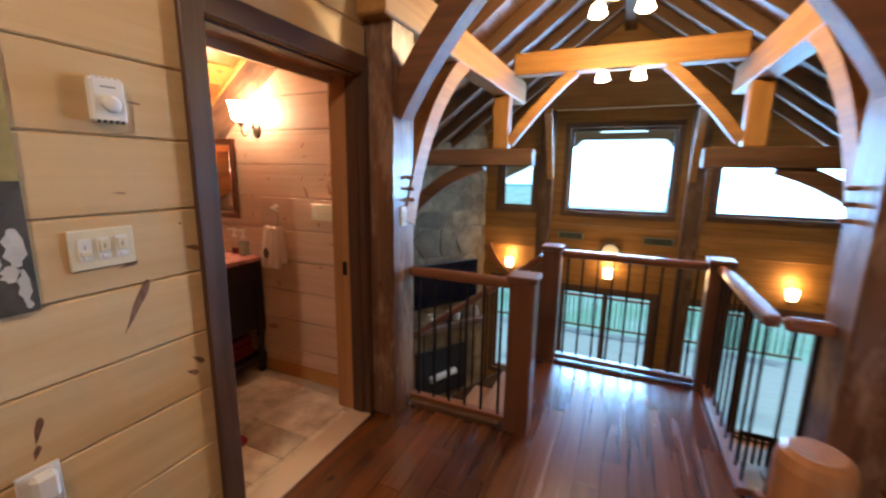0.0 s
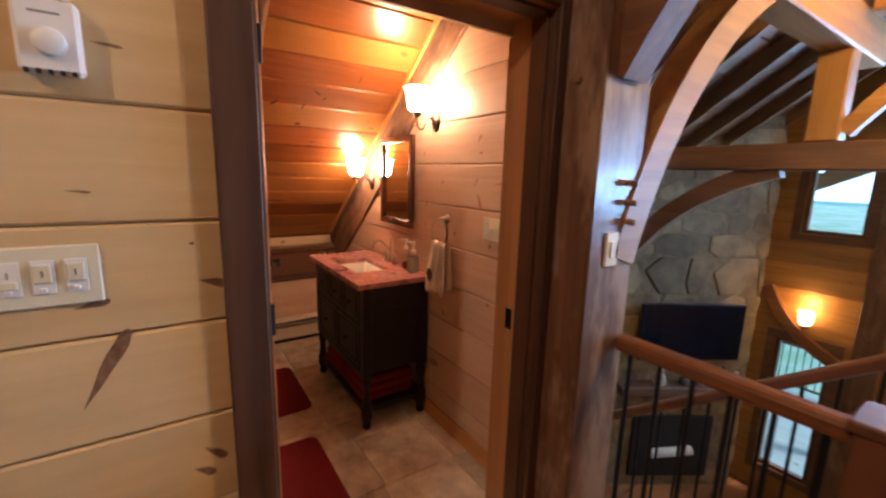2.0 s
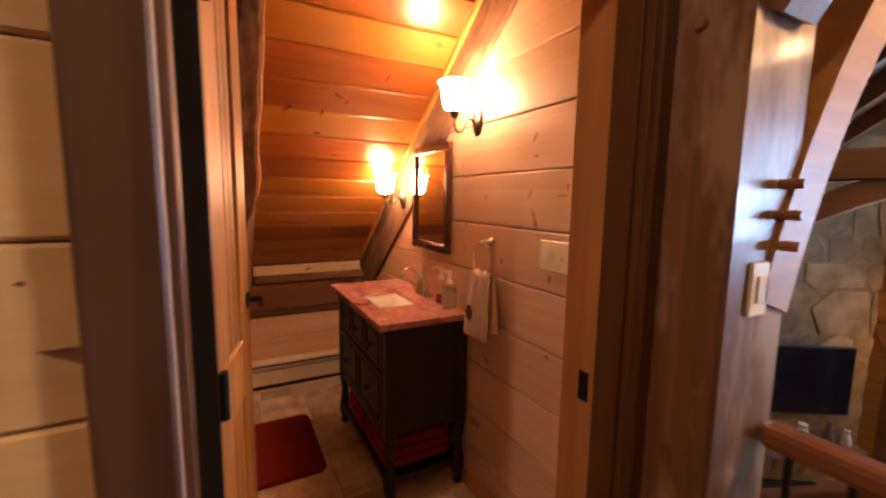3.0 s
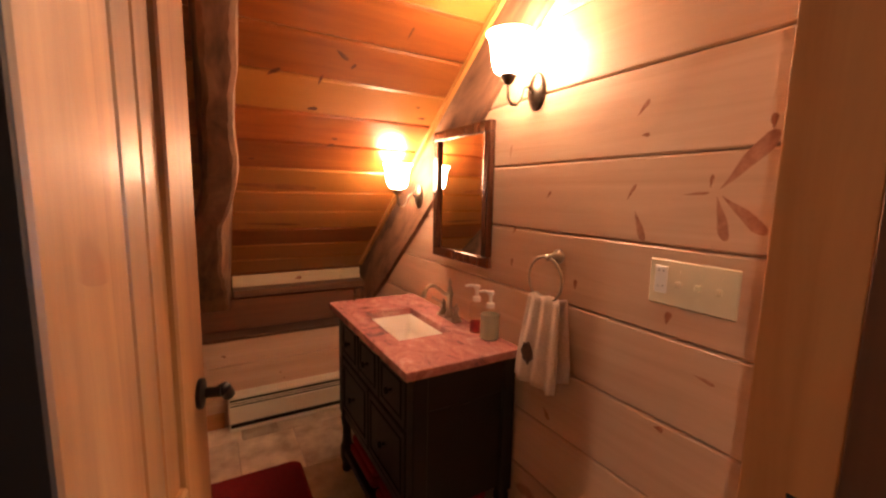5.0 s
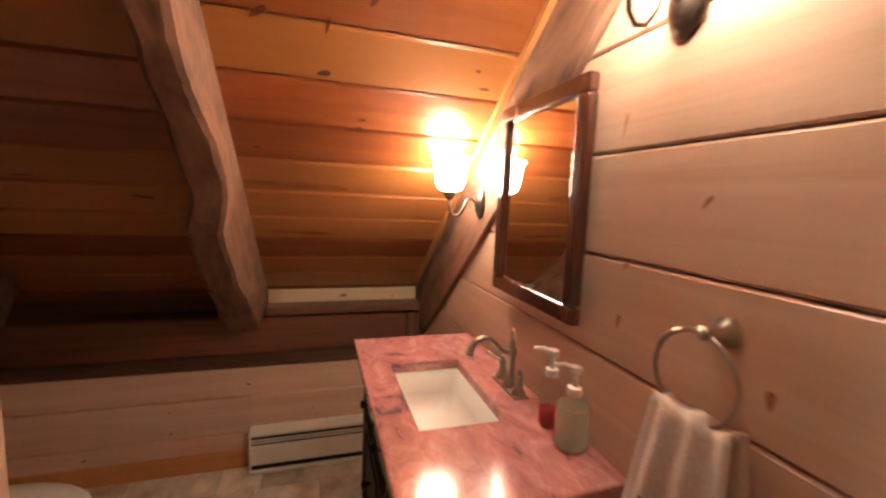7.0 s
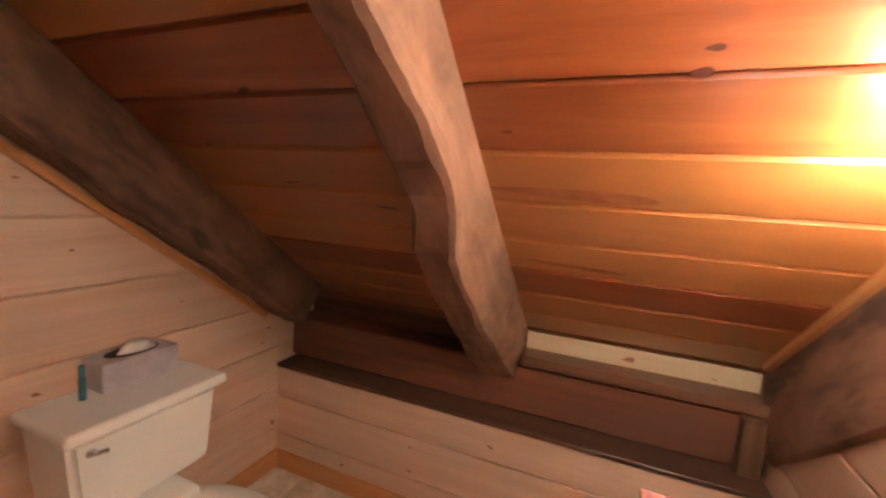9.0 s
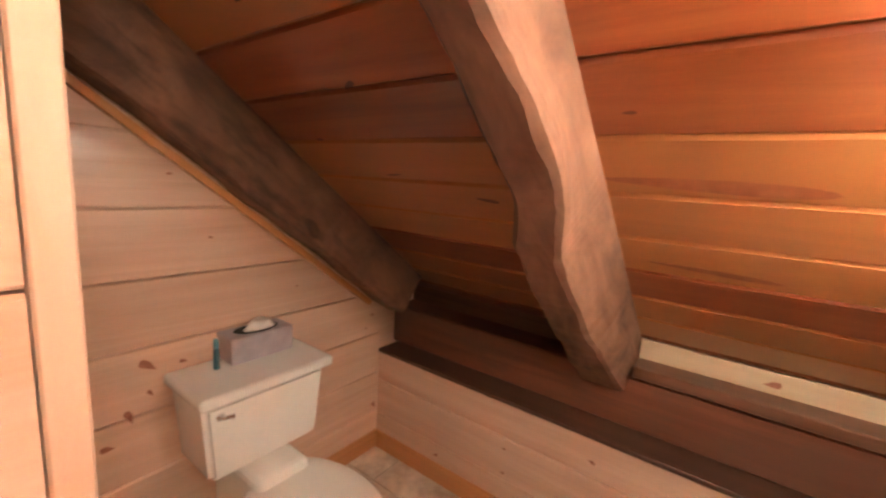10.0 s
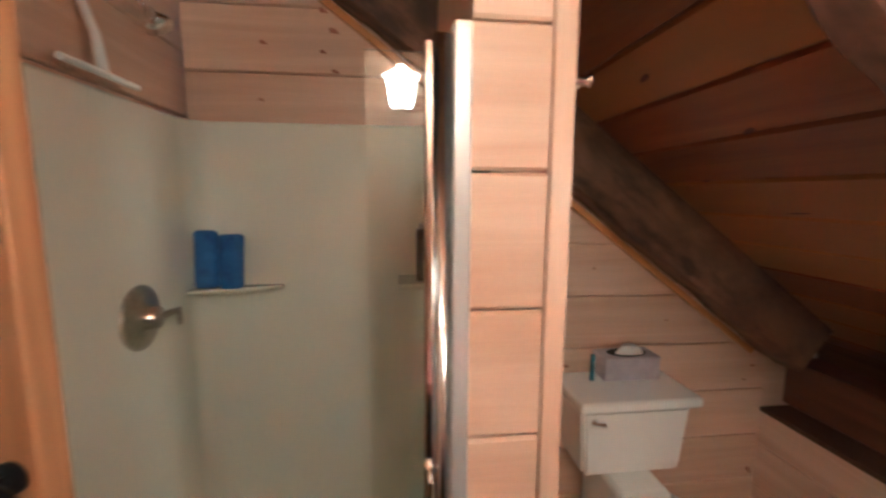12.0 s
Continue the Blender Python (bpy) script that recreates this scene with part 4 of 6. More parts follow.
for sg in (1, -1):
    hx = FX + sg * 0.056
    valve_ = part("valve", lathe(bmesh.new(), [(0.021, 0.9152), (0.020, 0.921), (0.0125, 0.935), (0.0095, 0.953), (0.0125, 0.961), (0.0125, 0.968), (0.006, 0.975), (0.0075, 0.981), (0.002, 0.987)], (hx, FY, 0), 16), nickel, faucet, "", None, True)
    part("lever", tube(bmesh.new(), [(hx, FY, 0.966), (hx + sg * 0.018, FY - 0.016, 0.972), (hx + sg * 0.036, FY - 0.030, 0.981), (hx + sg * 0.042, FY - 0.035, 0.984)], [0.005, 0.0042, 0.005, 0.008], 8), nickel, valve_, "", None, True)

for bx, by, liq, wide, top, fill, lab in ((-2.508, 5.168, (0.62, 0.13, 0.15), 0.026, 1.035, 0.952, "clear pump bottle of red liquid soap"), (-2.418, 5.170, (0.80, 0.95, 0.86), 0.038, 1.030, 1.005, "clear pump bottle of pale green soap")):
    bot = thing("soap_bottle", (bx, by, 0.907), lab, "soap bottle", "soap bottles on the vanity")
    part("body", lathe(bmesh.new(), [(wide - 0.004, 0.9075), (wide, 0.912), (wide, top - 0.025), (wide * 0.8, top - 0.010), (0.012, top)], (bx, by, 0), 20), clear, bot, "", None, True)
    lm = base_mat("soap_liquid", 0.05, 0, liq)
    lm[2].inputs["Transmission Weight"].default_value = 0.7
    lm[2].inputs["IOR"].default_value = 1.03
    lm = lm[0]
    part("liquid", lathe(bmesh.new(), [(wide - 0.006, 0.911), (wide - 0.003, 0.915), (wide - 0.003, fill)], (bx, by, 0), 18), lm, bot)
    pump = part("pump", lathe(bmesh.new(), [(0.016, top + 0.0005), (0.016, top + 0.018), (0.007, top + 0.021), (0.007, top + 0.048), (0.013, top + 0.052), (0.013, top + 0.066)], (bx, by, 0), 14), white_plastic, bot)
    part("nozzle", tube(bmesh.new(), [(bx, by, top + 0.060), (bx - 0.022, by - 0.016, top + 0.063), (bx - 0.042, by - 0.028, top + 0.056)], [0.007, 0.006, 0.004], 8), white_plastic, pump)

# folded towels on the shelf
for k, (x0, x1) in enumerate(((-3.11, -2.78), (-2.74, -2.38))):
    bm = bmesh.new()
    for j in range(3):
        box(bm, (x0 + 0.004 * j, VYF + 0.03 + 0.01 * j, 0.136 + 0.05 * j), (x1 - 0.006 * j, VYB - 0.05, 0.184 + 0.05 * j), 0.018, 3)
    tagged(part("folded_towel", bm, red_pile), "dark red folded bath towels on the vanity shelf", "towel", "folded towels")

# framed mirror
MX0, MX1, MZ0, MZ1 = -2.913, -2.467, 1.170, 1.742
mirror = thing("wall_mirror", ((MX0 + MX1) / 2, VY, MZ0), "wall mirror in a dark cherry wood frame", "mirror")
frame_wood = wood("mirror_wood", (0.045, 0.014, 0.008), (0.12, 0.04, 0.02), 'z', 0.25, 0, 0.5)
t = 0.044
for lo, hi in (((MX0, MZ0), (MX1, MZ0 + t)), ((MX0, MZ1 - t), (MX1, MZ1)), ((MX0, MZ0 + t), (MX0 + t, MZ1 - t)), ((MX1 - t, MZ0 + t), (MX1, MZ1 - t))):
    part("frame", B((lo[0], VY - 0.048, lo[1]), (hi[0], VY - 0.0195, hi[1]), 0.006, 2), frame_wood, mirror)
part("glass", B((MX0 + t, VY - 0.033, MZ0 + t), (MX1 - t, VY - 0.027, MZ1 - t)), mirror_mat, mirror)


def wall_sconce(x, y, z, label, shade):
    s = thing("wall_sconce", (x, y, z), label, "sconce", "bathroom sconces")
    Mw = Matrix.Translation((x, y, z)) @ Matrix.Rotation(math.pi / 2, 4, 'X') @ Matrix.Diagonal((0.75, 1.15, 1, 1))
    part("backplate", lathe(bmesh.new(), [(0.055, 0.0), (0.055, 0.006), (0.045, 0.014), (0.03, 0.020), (0.012, 0.024)], (0, 0, 0), 24, Mw), bronze, s, "", None, True)
    part("arm", tube(bmesh.new(), [(x, y - 0.015, z - 0.01), (x, y - 0.04, z + 0.012), (x, y - 0.06, z + 0.004), (x, y - 0.072, z - 0.03), (x, y - 0.088, z - 0.052), (x, y - 0.108, z - 0.054), (x, y - 0.122, z - 0.036), (x, y - 0.125, z + 0.01)], 0.0055, 10), bronze, s, "", None, True)
    part("cup", lathe(bmesh.new(), [(0.008, 0.005), (0.016, 0.012), (0.026, 0.03), (0.027, 0.036)], (x, y - 0.125, z), 16), bronze, s, "", None, True)
    bm = bmesh.new()
    prof = [(0.026, 0.036), (0.046, 0.048), (0.054, 0.075), (0.057, 0.11), (0.063, 0.14), (0.074, 0.158)]
    rings = []
    for r, h in prof + [(r - 0.004, h) for r, h in reversed(prof)]:
        rings.append([bm.verts.new((x + r * math.cos(2 * math.pi * k / 28), y - 0.125 + r * math.sin(2 * math.pi * k / 28), z + h)) for k in range(28)])
    for a, b in zip(rings, rings[1:]):
        for k in range(28):
            bm.faces.new((a[k], a[(k + 1) % 28], b[(k + 1) % 28], b[k]))
    part("shade", bm, shade, s, "lit frosted glass bell shade", None, True)
    return s


wall_sconce(-2.272, VY - 0.001, 1.804, "lit bronze wall sconce with frosted bell shade", shade_mat)
wall_sconce(-3.117, VY - 0.018, 1.446, "lit bronze wall sconce on the rafter edge", shade_mat)
lamp("sconce_bulb", (-2.272, VY - 0.126, 1.975), 4, WARM, 0.03)
lamp("sconce_bulb", (-3.117, VY - 0.143, 1.617), 3, WARM, 0.03)

# towel ring with hand towel
ring = thing("towel_ring", (-2.132, VY, 1.267), "brushed nickel towel ring on the wall", "towel ring")
part("mount", lathe(bmesh.new(), [(0.024, 0.0), (0.024, 0.006), (0.014, 0.016), (0.009, 0.045), (0.011, 0.05)], (0, 0, 0), 18, Matrix.Translation((-2.132, VY - 0.001, 1.267)) @ Matrix.Rotation(math.pi / 2, 4, 'X')), nickel, ring, "", None, True)
part("ring", tube(bmesh.new(), [(-2.148 + 0.074 * math.sin(2 * math.pi * k / 32), VY - 0.043, 1.191 + 0.074 * math.cos(2 * math.pi * k / 32)) for k in range(32)], 0.0045, 8, True), nickel, ring, "", None, True)
towel_cloth = noisy("cream_terry", (0.66, 0.55, 0.48), (0.80, 0.70, 0.62), 160, 0.95, 0, 0, 0.7)
bm = bmesh.new()
rows = []
for layer, (yo, zb) in enumerate(((-0.072, 0.845), (-0.020, 0.872))):
    g = []
    for i in range(15):
        f = i / 14
        zz = 1.135 - (1.135 - zb) * f
        half = 0.072 + 0.026 * min(1, f * 1.3)
        g.append([bm.verts.new((-2.140 + half * (2 * j / 16 - 1), VY + yo * min(1, 0.55 + 0.45 * f) + 0.013 * math.sin(j * 1.15 + layer + 0.8 * f) * (0.35 + 0.65 * f) - 0.012, zz + 0.005 * math.sin(j * 0.9))) for j in range(17)])
    rows.append(g)
    for a, b in zip(g, g[1:]):
        for j in range(16):
            bm.faces.new((a[j], a[j + 1], b[j + 1], b[j]))
for j in range(16):
    bm.faces.new((rows[0][0][j], rows[0][0][j + 1], rows[1][0][j + 1], rows[1][0][j]))
towel = part("hand_towel", bm, towel_cloth, None, "", None, True)
sol = towel.modifiers.new("thickness", 'SOLIDIFY')
sol.thickness = 0.005
tagged(towel, "cream hand towel with a brown woven motif hanging on the ring", "towel")
bm = bmesh.new()
pts = [(0.026 * math.cos(2 * math.pi * k / 14) * (1 + 0.18 * math.sin(3 * k)), 0.036 * math.sin(2 * math.pi * k / 14) * (1 + 0.15 * math.cos(4 * k))) for k in range(14)]
prism(bm, [(-2.150 + u, 0.955 + v) for u, v in pts], Matrix.Translation((0, VY - 0.1035, 0)), 0.003)
part("motif", bm, noisy("brown_thread", (0.06, 0.030, 0.022), (0.14, 0.075, 0.055), 120, 0.95, 0, 0, 0.6), towel, "plain dark brown woven patch")

# switch plate with outlet and three toggles
plate = thing("switch_plate", (-1.695, VY, 1.262), "ivory four-gang plate with outlet and toggle switches", "switch plate")
part("cover", B((-1.814, VY - 0.007, 1.198), (-1.609, VY - 0.001, 1.310), 0.003), ivory, plate)
out = part("outlet", B((-1.798, VY - 0.0105, 1.226), (-1.766, VY - 0.0072, 1.294), 0.002), white_plastic, plate, "white grounded outlet")
for zz in (1.243, 1.281):
    for dx in (-0.006, 0.006):
        part("slot", B((-1.782 + dx - 0.0007, VY - 0.0112, zz - 0.002), (-1.782 + dx + 0.0007, VY - 0.0106, zz + 0.004)), dark_slot, out)
for k in range(3):
    cx = -1.738 + 0.046 * k
    part("toggle", B((cx - 0.005, VY - 0.018, 1.248), (cx + 0.005, VY - 0.0072, 1.262), 0.002), ivory, plate)
    for zz in (1.224, 1.284):
        part("screw", lathe(bmesh.new(), [(0.003, 0), (0.003, 0.001)], (0, 0, 0), 8, Matrix.Translation((cx, VY - 0.0072, zz)) @ Matrix.Rotation(math.pi / 2, 4, 'X')), ivory, plate)

# rugs
def mat_rug(x0, x1, y0, y1, label):
    bm = bmesh.new()
    r, pts = 0.05, []
    for cx, cy, a0 in ((x1 - r, y1 - r, 0), (x0 + r, y1 - r, 90), (x0 + r, y0 + r, 180), (x1 - r, y0 + r, 270)):
        pts += [(cx + r * math.cos(radians(a0 + 18 * j)), cy + r * math.sin(radians(a0 + 18 * j))) for j in range(6)]
    rings = []
    for inset, z in ((0.0, 0.001), (-0.004, 0.010), (0.0, 0.018), (0.012, 0.023), (0.03, 0.021)):
        mx, my = (x0 + x1) / 2, (y0 + y1) / 2
        rings.append([bm.verts.new((px + (mx - px) * inset / (x1 - x0) * 2, py + (my - py) * inset / (y1 - y0) * 2, z)) for px, py in pts])
    for a, b in zip(rings, rings[1:]):
        for k in range(len(pts)):
            bm.faces.new((a[k], a[(k + 1) % len(pts)], b[(k + 1) % len(pts)], b[k]))
    bm.faces.new(rings[-1])
    bm.faces.new(list(reversed(rings[0])))
    return tagged(part("bath_mat", bm, red_pile), label, "bath mat", "red bath mats")


mat_rug(-3.34, -2.71, 4.13, 4.61, "dark red plush bath mat on tile before the vanity")
mat_rug(-2.40, -1.72, 4.235, 4.535, "dark red plush bath mat on tile near the doorway")

# baseboard heater
heater = thing("baseboard_heater", (-3.85, 4.75, 0), "off-white electric baseboard heater along the knee wall", "heater")
hx0, hx1, hy0, hy1 = KX + 0.001, -3.80, 4.292, 5.19
part("back", B((hx0, hy0 + 0.004, 0.012), (hx0 + 0.012, hy1 - 0.004, 0.220)), enamel, heater)
part("hood", B((hx0 + 0.012, hy0 + 0.004, 0.203), (hx1 - 0.012, hy1 - 0.004, 0.220), 0.003), enamel, heater)
part("front_panel", B((hx1 - 0.012, hy0 + 0.004, 0.055), (hx1, hy1 - 0.004, 0.160), 0.003), enamel, heater)
part("fin", B((hx0 + 0.013, hy0 + 0.01, 0.02), (hx1 - 0.02, hy1 - 0.01, 0.200)), dark_slot, heater, "dark heating fins")
for zz in (0.171, 0.185):
    part("louver", B((hx1 - 0.012, hy0 + 0.004, zz), (hx1 - 0.004, hy1 - 0.004, zz + 0.005)), enamel, heater)
for yy in (hy0, hy1 - 0.004):
    part("end_cap", B((hx0, yy, 0.005), (hx1 + 0.002, yy + 0.004, 0.222), 0.001), enamel, heater)
part("foot_rail", B((hx1 - 0.03, hy0 + 0.004, 0.005), (hx1, hy1 - 0.004, 0.02), 0.002), enamel, heater)

# toilet
toilet = thing("toilet", (-3.128, 3.5, 0), "white porcelain toilet with its lid closed", "toilet")
bm = bmesh.new()
for (ax0, ax1, ay, az), (bx0, bx1, by_, bz) in (((-3.325, -2.932, 3.392, 0.467), (-3.347, -2.908, 3.405, 0.742)),):
    vs = [bm.verts.new(c) for c in ((ax0, TY + 0.017, az), (ax1, TY + 0.017, az), (ax1, ay, az), (ax0, ay, az), (bx0, TY + 0.017, bz), (bx1, TY + 0.017, bz), (bx1, by_, bz), (bx0, by_, bz))]
    for q in ((0, 1, 2, 3), (4, 7, 6, 5), (0, 4, 5, 1), (1, 5, 6, 2), (2, 6, 7, 3), (3, 7, 4, 0)):
        bm.faces.new([vs[i] for i in q])
    bmesh.ops.bevel(bm, geom=bm.edges[:], offset=0.018, segments=3, affect='EDGES')
part("tank", bm, porcelain, toilet)
part("tank_lid", B((-3.368, TY + 0.012, 0.743), (-2.890, 3.434, 0.783), 0.014, 3), porcelain, toilet)
fl = part("flush_handle", lathe(bmesh.new(), [(0.013, 0.0), (0.013, 0.008), (0.007, 0.016)], (0, 0, 0), 14, Matrix.Translation((-2.958, 3.402, 0.700)) @ Matrix.Rotation(-math.pi / 2, 4, 'X')), chrome, toilet)
part("lever", tube(bmesh.new(), [(-2.958, 3.417, 0.700), (-2.973, 3.422, 0.699), (-2.990, 3.423, 0.697)], [0.007, 0.007, 0.009], 8), chrome, fl, "", None, True)


def oval(cx, cy, ax, ay, z, n=36, back=None):
    pts = []
    for k in range(n):
        a = 2 * math.pi * k / n
        yy = cy + ay * math.sin(a)
        if back is not None:
            yy = max(yy, back)
        pts.append((cx + ax * math.cos(a), yy, z))
    return pts


def loft(bm, rings, cap=True):
    R = [[bm.verts.new(p) for p in r] for r in rings]
    for a, b in zip(R, R[1:]):
        n = len(a)
        for k in range(n):
            bm.faces.new((a[k], a[(k + 1) % n], b[(k + 1) % n], b[k]))
    if cap:
        bm.faces.new(list(reversed(R[0])))
        bm.faces.new(R[-1])
    return bm


TX, TC = -3.128, 3.655
part("bowl", loft(bmesh.new(), [oval(TX, 3.59, 0.11, 0.22, 0.001), oval(TX, 3.59, 0.10, 0.21, 0.10), oval(TX, 3.61, 0.12, 0.23, 0.20), oval(TX, 3.645, 0.175, 0.255, 0.33), oval(TX, TC, 0.185, 0.265, 0.385)]), porcelain, toilet, "", None, True)
part("pedestal", B((TX - 0.10, TY + 0.03, 0.001), (TX + 0.10, 3.5, 0.468), 0.03, 3), porcelain, toilet)
part("seat", loft(bmesh.new(), [oval(TX, TC, 0.188, 0.272, 0.387, 36, 3.445), oval(TX, TC, 0.192, 0.276, 0.398, 36, 3.445), oval(TX, TC, 0.188, 0.272, 0.408, 36, 3.445)]), porcelain, toilet, "", None, True)
part("seat_lid", loft(bmesh.new(), [oval(TX, TC, 0.188, 0.272, 0.410, 36, 3.445), oval(TX, TC, 0.190, 0.274, 0.422, 36, 3.445), oval(TX, TC, 0.178, 0.262, 0.432, 36, 3.455), oval(TX, TC, 0.12, 0.19, 0.437, 36, 3.485)]), porcelain, toilet, "", None, True)

tissue = thing("tissue_box", (-3.175, 3.21, 0.784), "grey patterned tissue box on the toilet tank", "tissue box")
part("box", B((-3.297, 3.158, 0.784), (-3.062, 3.272, 0.880), 0.004), noisy("tissue_card", (0.36, 0.31, 0.34), (0.54, 0.48, 0.50), 9, 0.45), tissue)
part("opening", loft(bmesh.new(), [oval(-3.18, 3.214, 0.082, 0.045, 0.8802), oval(-3.18, 3.214, 0.082, 0.045, 0.8810)]), dark_slot, tissue, "dark oval slot")
R_ = []
for i in range(5):
    f = i / 4
    R_.append([(-3.19 + (0.062 - 0.025 * f) * math.cos(2 * math.pi * k / 12), 3.222 + (0.026 + 0.012 * f * math.sin(k * 2.1)) * math.sin(2 * math.pi * k / 12), 0.8811 + 0.030 * f + 0.008 * f * math.sin(k * 1.7)) for k in range(12)])
part("tissue", loft(bmesh.new(), R_), noisy("tissue_paper", (0.8, 0.78, 0.74), (0.86, 0.84, 0.8), 30, 0.9), tissue, "white tissue sticking out", None, True)
sb = thing("small_bottle", (-3.020, 3.25, 0.784), "small blue spray bottle on the toilet tank", "bottle")
part("body", lathe(bmesh.new(), [(0.009, 0.784), (0.0105, 0.787), (0.0105, 0.850), (0.007, 0.858)], (-3.020, 3.25, 0), 16), noisy("blue_plastic", (0.10, 0.28, 0.40), (0.22, 0.44, 0.56), 8, 0.15, 0.7), sb, "", None, True)
part("cap", lathe(bmesh.new(), [(0.009, 0.8585), (0.009, 0.888), (0.006, 0.893)], (-3.020, 3.25, 0), 14), noisy("blue_cap", (0.10, 0.28, 0.40), (0.18, 0.42, 0.55), 8, 0.2, 0.5), sb)

brush = thing("toilet_brush", (-2.78, 3.25, 0), "white toilet brush canister on the tile floor", "toilet brush")
part("canister", lathe(bmesh.new(), [(0.045, 0.001), (0.05, 0.01), (0.046, 0.24), (0.03, 0.265)], (-2.78, 3.25, 0), 20), porcelain, brush, "", None, True)
part("handle", lathe(bmesh.new(), [(0.011, 0.2655), (0.011, 0.29), (0.022, 0.300), (0.020, 0.318), (0.008, 0.326)], (-2.78, 3.25, 0), 14), porcelain, brush, "", None, True)

bar = thing("towel_bar", (-2.53, 4.05, 1.708), "chrome towel bar on the partition", "towel bar")
for yy in (4.045, 3.52):
    part("bracket", lathe(bmesh.new(), [(0.016, 0.0), (0.016, 0.006), (0.009, 0.012), (0.009, 0.05), (0.012, 0.056)], (0, 0, 0), 14, Matrix.Translation((-2.5105, yy, 1.708)) @ Matrix.Rotation(-math.pi / 2, 4, 'Y')), chrome, bar)
part("bar", tube(bmesh.new(), [(-2.560, 4.045, 1.708), (-2.560, 3.52, 1.708)], 0.006, 10), chrome, bar)

# ---- shower ----
shower = thing("shower_stall", (-1.95, 3.2, 0), "cream fibreglass shower stall with moulded corner shelves", "shower")
QX0, QX1, QY0, QY1, QZ = -2.372, -1.525, 3.15, 4.06, 1.772
bm = bmesh.new()
r = 0.09
path = [(QX1, QY1), (QX1, QY0 + r)] + [(QX1 - r + r * math.cos(radians(-15 * j)), QY0 + r + r * math.sin(radians(-15 * j))) for j in range(1, 7)] + [(QX0 + r - r * math.sin(radians(15 * j)), QY0 + r - r * math.cos(radians(15 * j))) for j in range(0, 7)] + [(QX0, QY1)]
# each inner wall is a skin with depth behind it
out_ = [(x + (0.012 if x > -1.95 else -0.012), y - (0.008 if y < 3.0 else 0.0)) for x, y in path]
for z0, z1 in ((0.02, QZ),):
    A = [bm.verts.new((x, y, z0)) for x, y in path]
    Bt = [bm.verts.new((x, y, z1 - 0.012)) for x, y in path]
    Bo = [bm.verts.new((x + (0.004 if x > -1.95 else -0.004), y - 0.004, z1)) for x, y in path]
    C = [bm.verts.new((x, y, z1)) for x, y in out_]
    for i in range(len(path) - 1):
        for p, q in ((A, Bt), (Bt, Bo), (Bo, C)):
            bm.faces.new((p[i], p[i + 1], q[i + 1], q[i]))
part("surround", bm, gelcoat, shower, "", None, True)
part("pan", B((QX0, QY0, 0.0), (QX1, QY1, 0.06), 0.01), gelcoat, shower)
part("curb", B((QX0 + 0.02, QY1 - 0.06, 0.061), (QX1, QY1 + 0.045, 0.15), 0.02, 3), gelcoat, shower)
for cx, sg in ((QX1, -1),):
    prof = [(0, 0)] + [(0.30 * math.cos(radians(90 * j / 8)), 0.11 * math.sin(radians(90 * j / 8))) for j in range(9)]
    bm = bmesh.new()
    loft(bm, [[(cx + sg * u, QY0 + 0.001 + v, zz) for u, v in prof] for zz in (1.172, 1.178, 1.182)])
    part("corner_shelf", bm, gelcoat, shower, "", None, True)
valve = thing("shower_valve", (QX1, 3.515, 1.17), "brushed nickel shower valve with lever", "shower valve")
Mv = Matrix.Translation((QX1 - 0.001, 3.515, 1.17)) @ Matrix.Rotation(-math.pi / 2, 4, 'Y')
part("escutcheon", lathe(bmesh.new(), [(0.093, 0.0), (0.093, 0.004), (0.08, 0.012), (0.035, 0.018), (0.03, 0.05), (0.02, 0.055)], (0, 0, 0), 32, Mv), nickel, valve, "", None, True)
part("lever", tube(bmesh.new(), [(QX1 - 0.05, 3.515, 1.17), (QX1 - 0.058, 3.465, 1.17), (QX1 - 0.058, 3.425, 1.168), (QX1 - 0.055, 3.415, 1.12)], [0.012, 0.010, 0.009, 0.007], 10), nickel, valve, "", None, True)
bag = thing("washcloth_bag", (-1.62, 3.205, 1.183), "crumpled blue shower pouch on the corner shelf", "pouch")
blue = noisy("blue_pouch", (0.02, 0.09, 0.33), (0.05, 0.18, 0.50), 18, 0.5, 0, 0.2, 0.4)
Mb = Matrix.Translation((-1.620, 3.205, 1.183)) @ Matrix.Rotation(radians(3), 4, 'Z')
for k, dx in enumerate((-0.001, -0.082)):
    bm = B((dx, -0.02, 0.0), (dx + 0.080, 0.02, 0.205 - 0.008 * k), 0.016, 3)
    for v in bm.verts:
        v.co += Vector((0.006 * math.sin(30 * v.co.z), 0.008 * math.sin(25 * v.co.z + 2), 0.006 * math.sin(40 * v.co.x)))
    part("pouch", bm, blue, bag, "", Mb)
part("side_shelf", B((QX0 + 0.0005, 3.17, 1.195), (QX0 + 0.12, 3.35, 1.214), 0.006, 2), gelcoat, shower)
bt = thing("shampoo_bottle", (-2.341, 3.30, 1.214), "black shampoo bottle on the shower shelf", "bottle")
part("body", B((-2.367, 3.28, 1.215), (-2.315, 3.32, 1.402), 0.008, 2), base_mat("black_plastic", 0.3, 0, (0.012, 0.012, 0.013))[0], bt)
part("cap", lathe(bmesh.new(), [(0.016, 1.4025), (0.016, 1.420)], (-2.341, 3.30, 0), 14), base_mat("grey_cap", 0.4, 0, (0.3, 0.3, 0.3))[0], bt)
sq = thing("squeegee", (-1.55, 3.65, 1.9), "white shower squeegee hung on the pine wall", "squeegee")
part("blade", tube(bmesh.new(), [(-1.575, 3.775, 1.792), (-1.575, 3.522, 1.792)], 0.009, 8), white_plastic, sq)
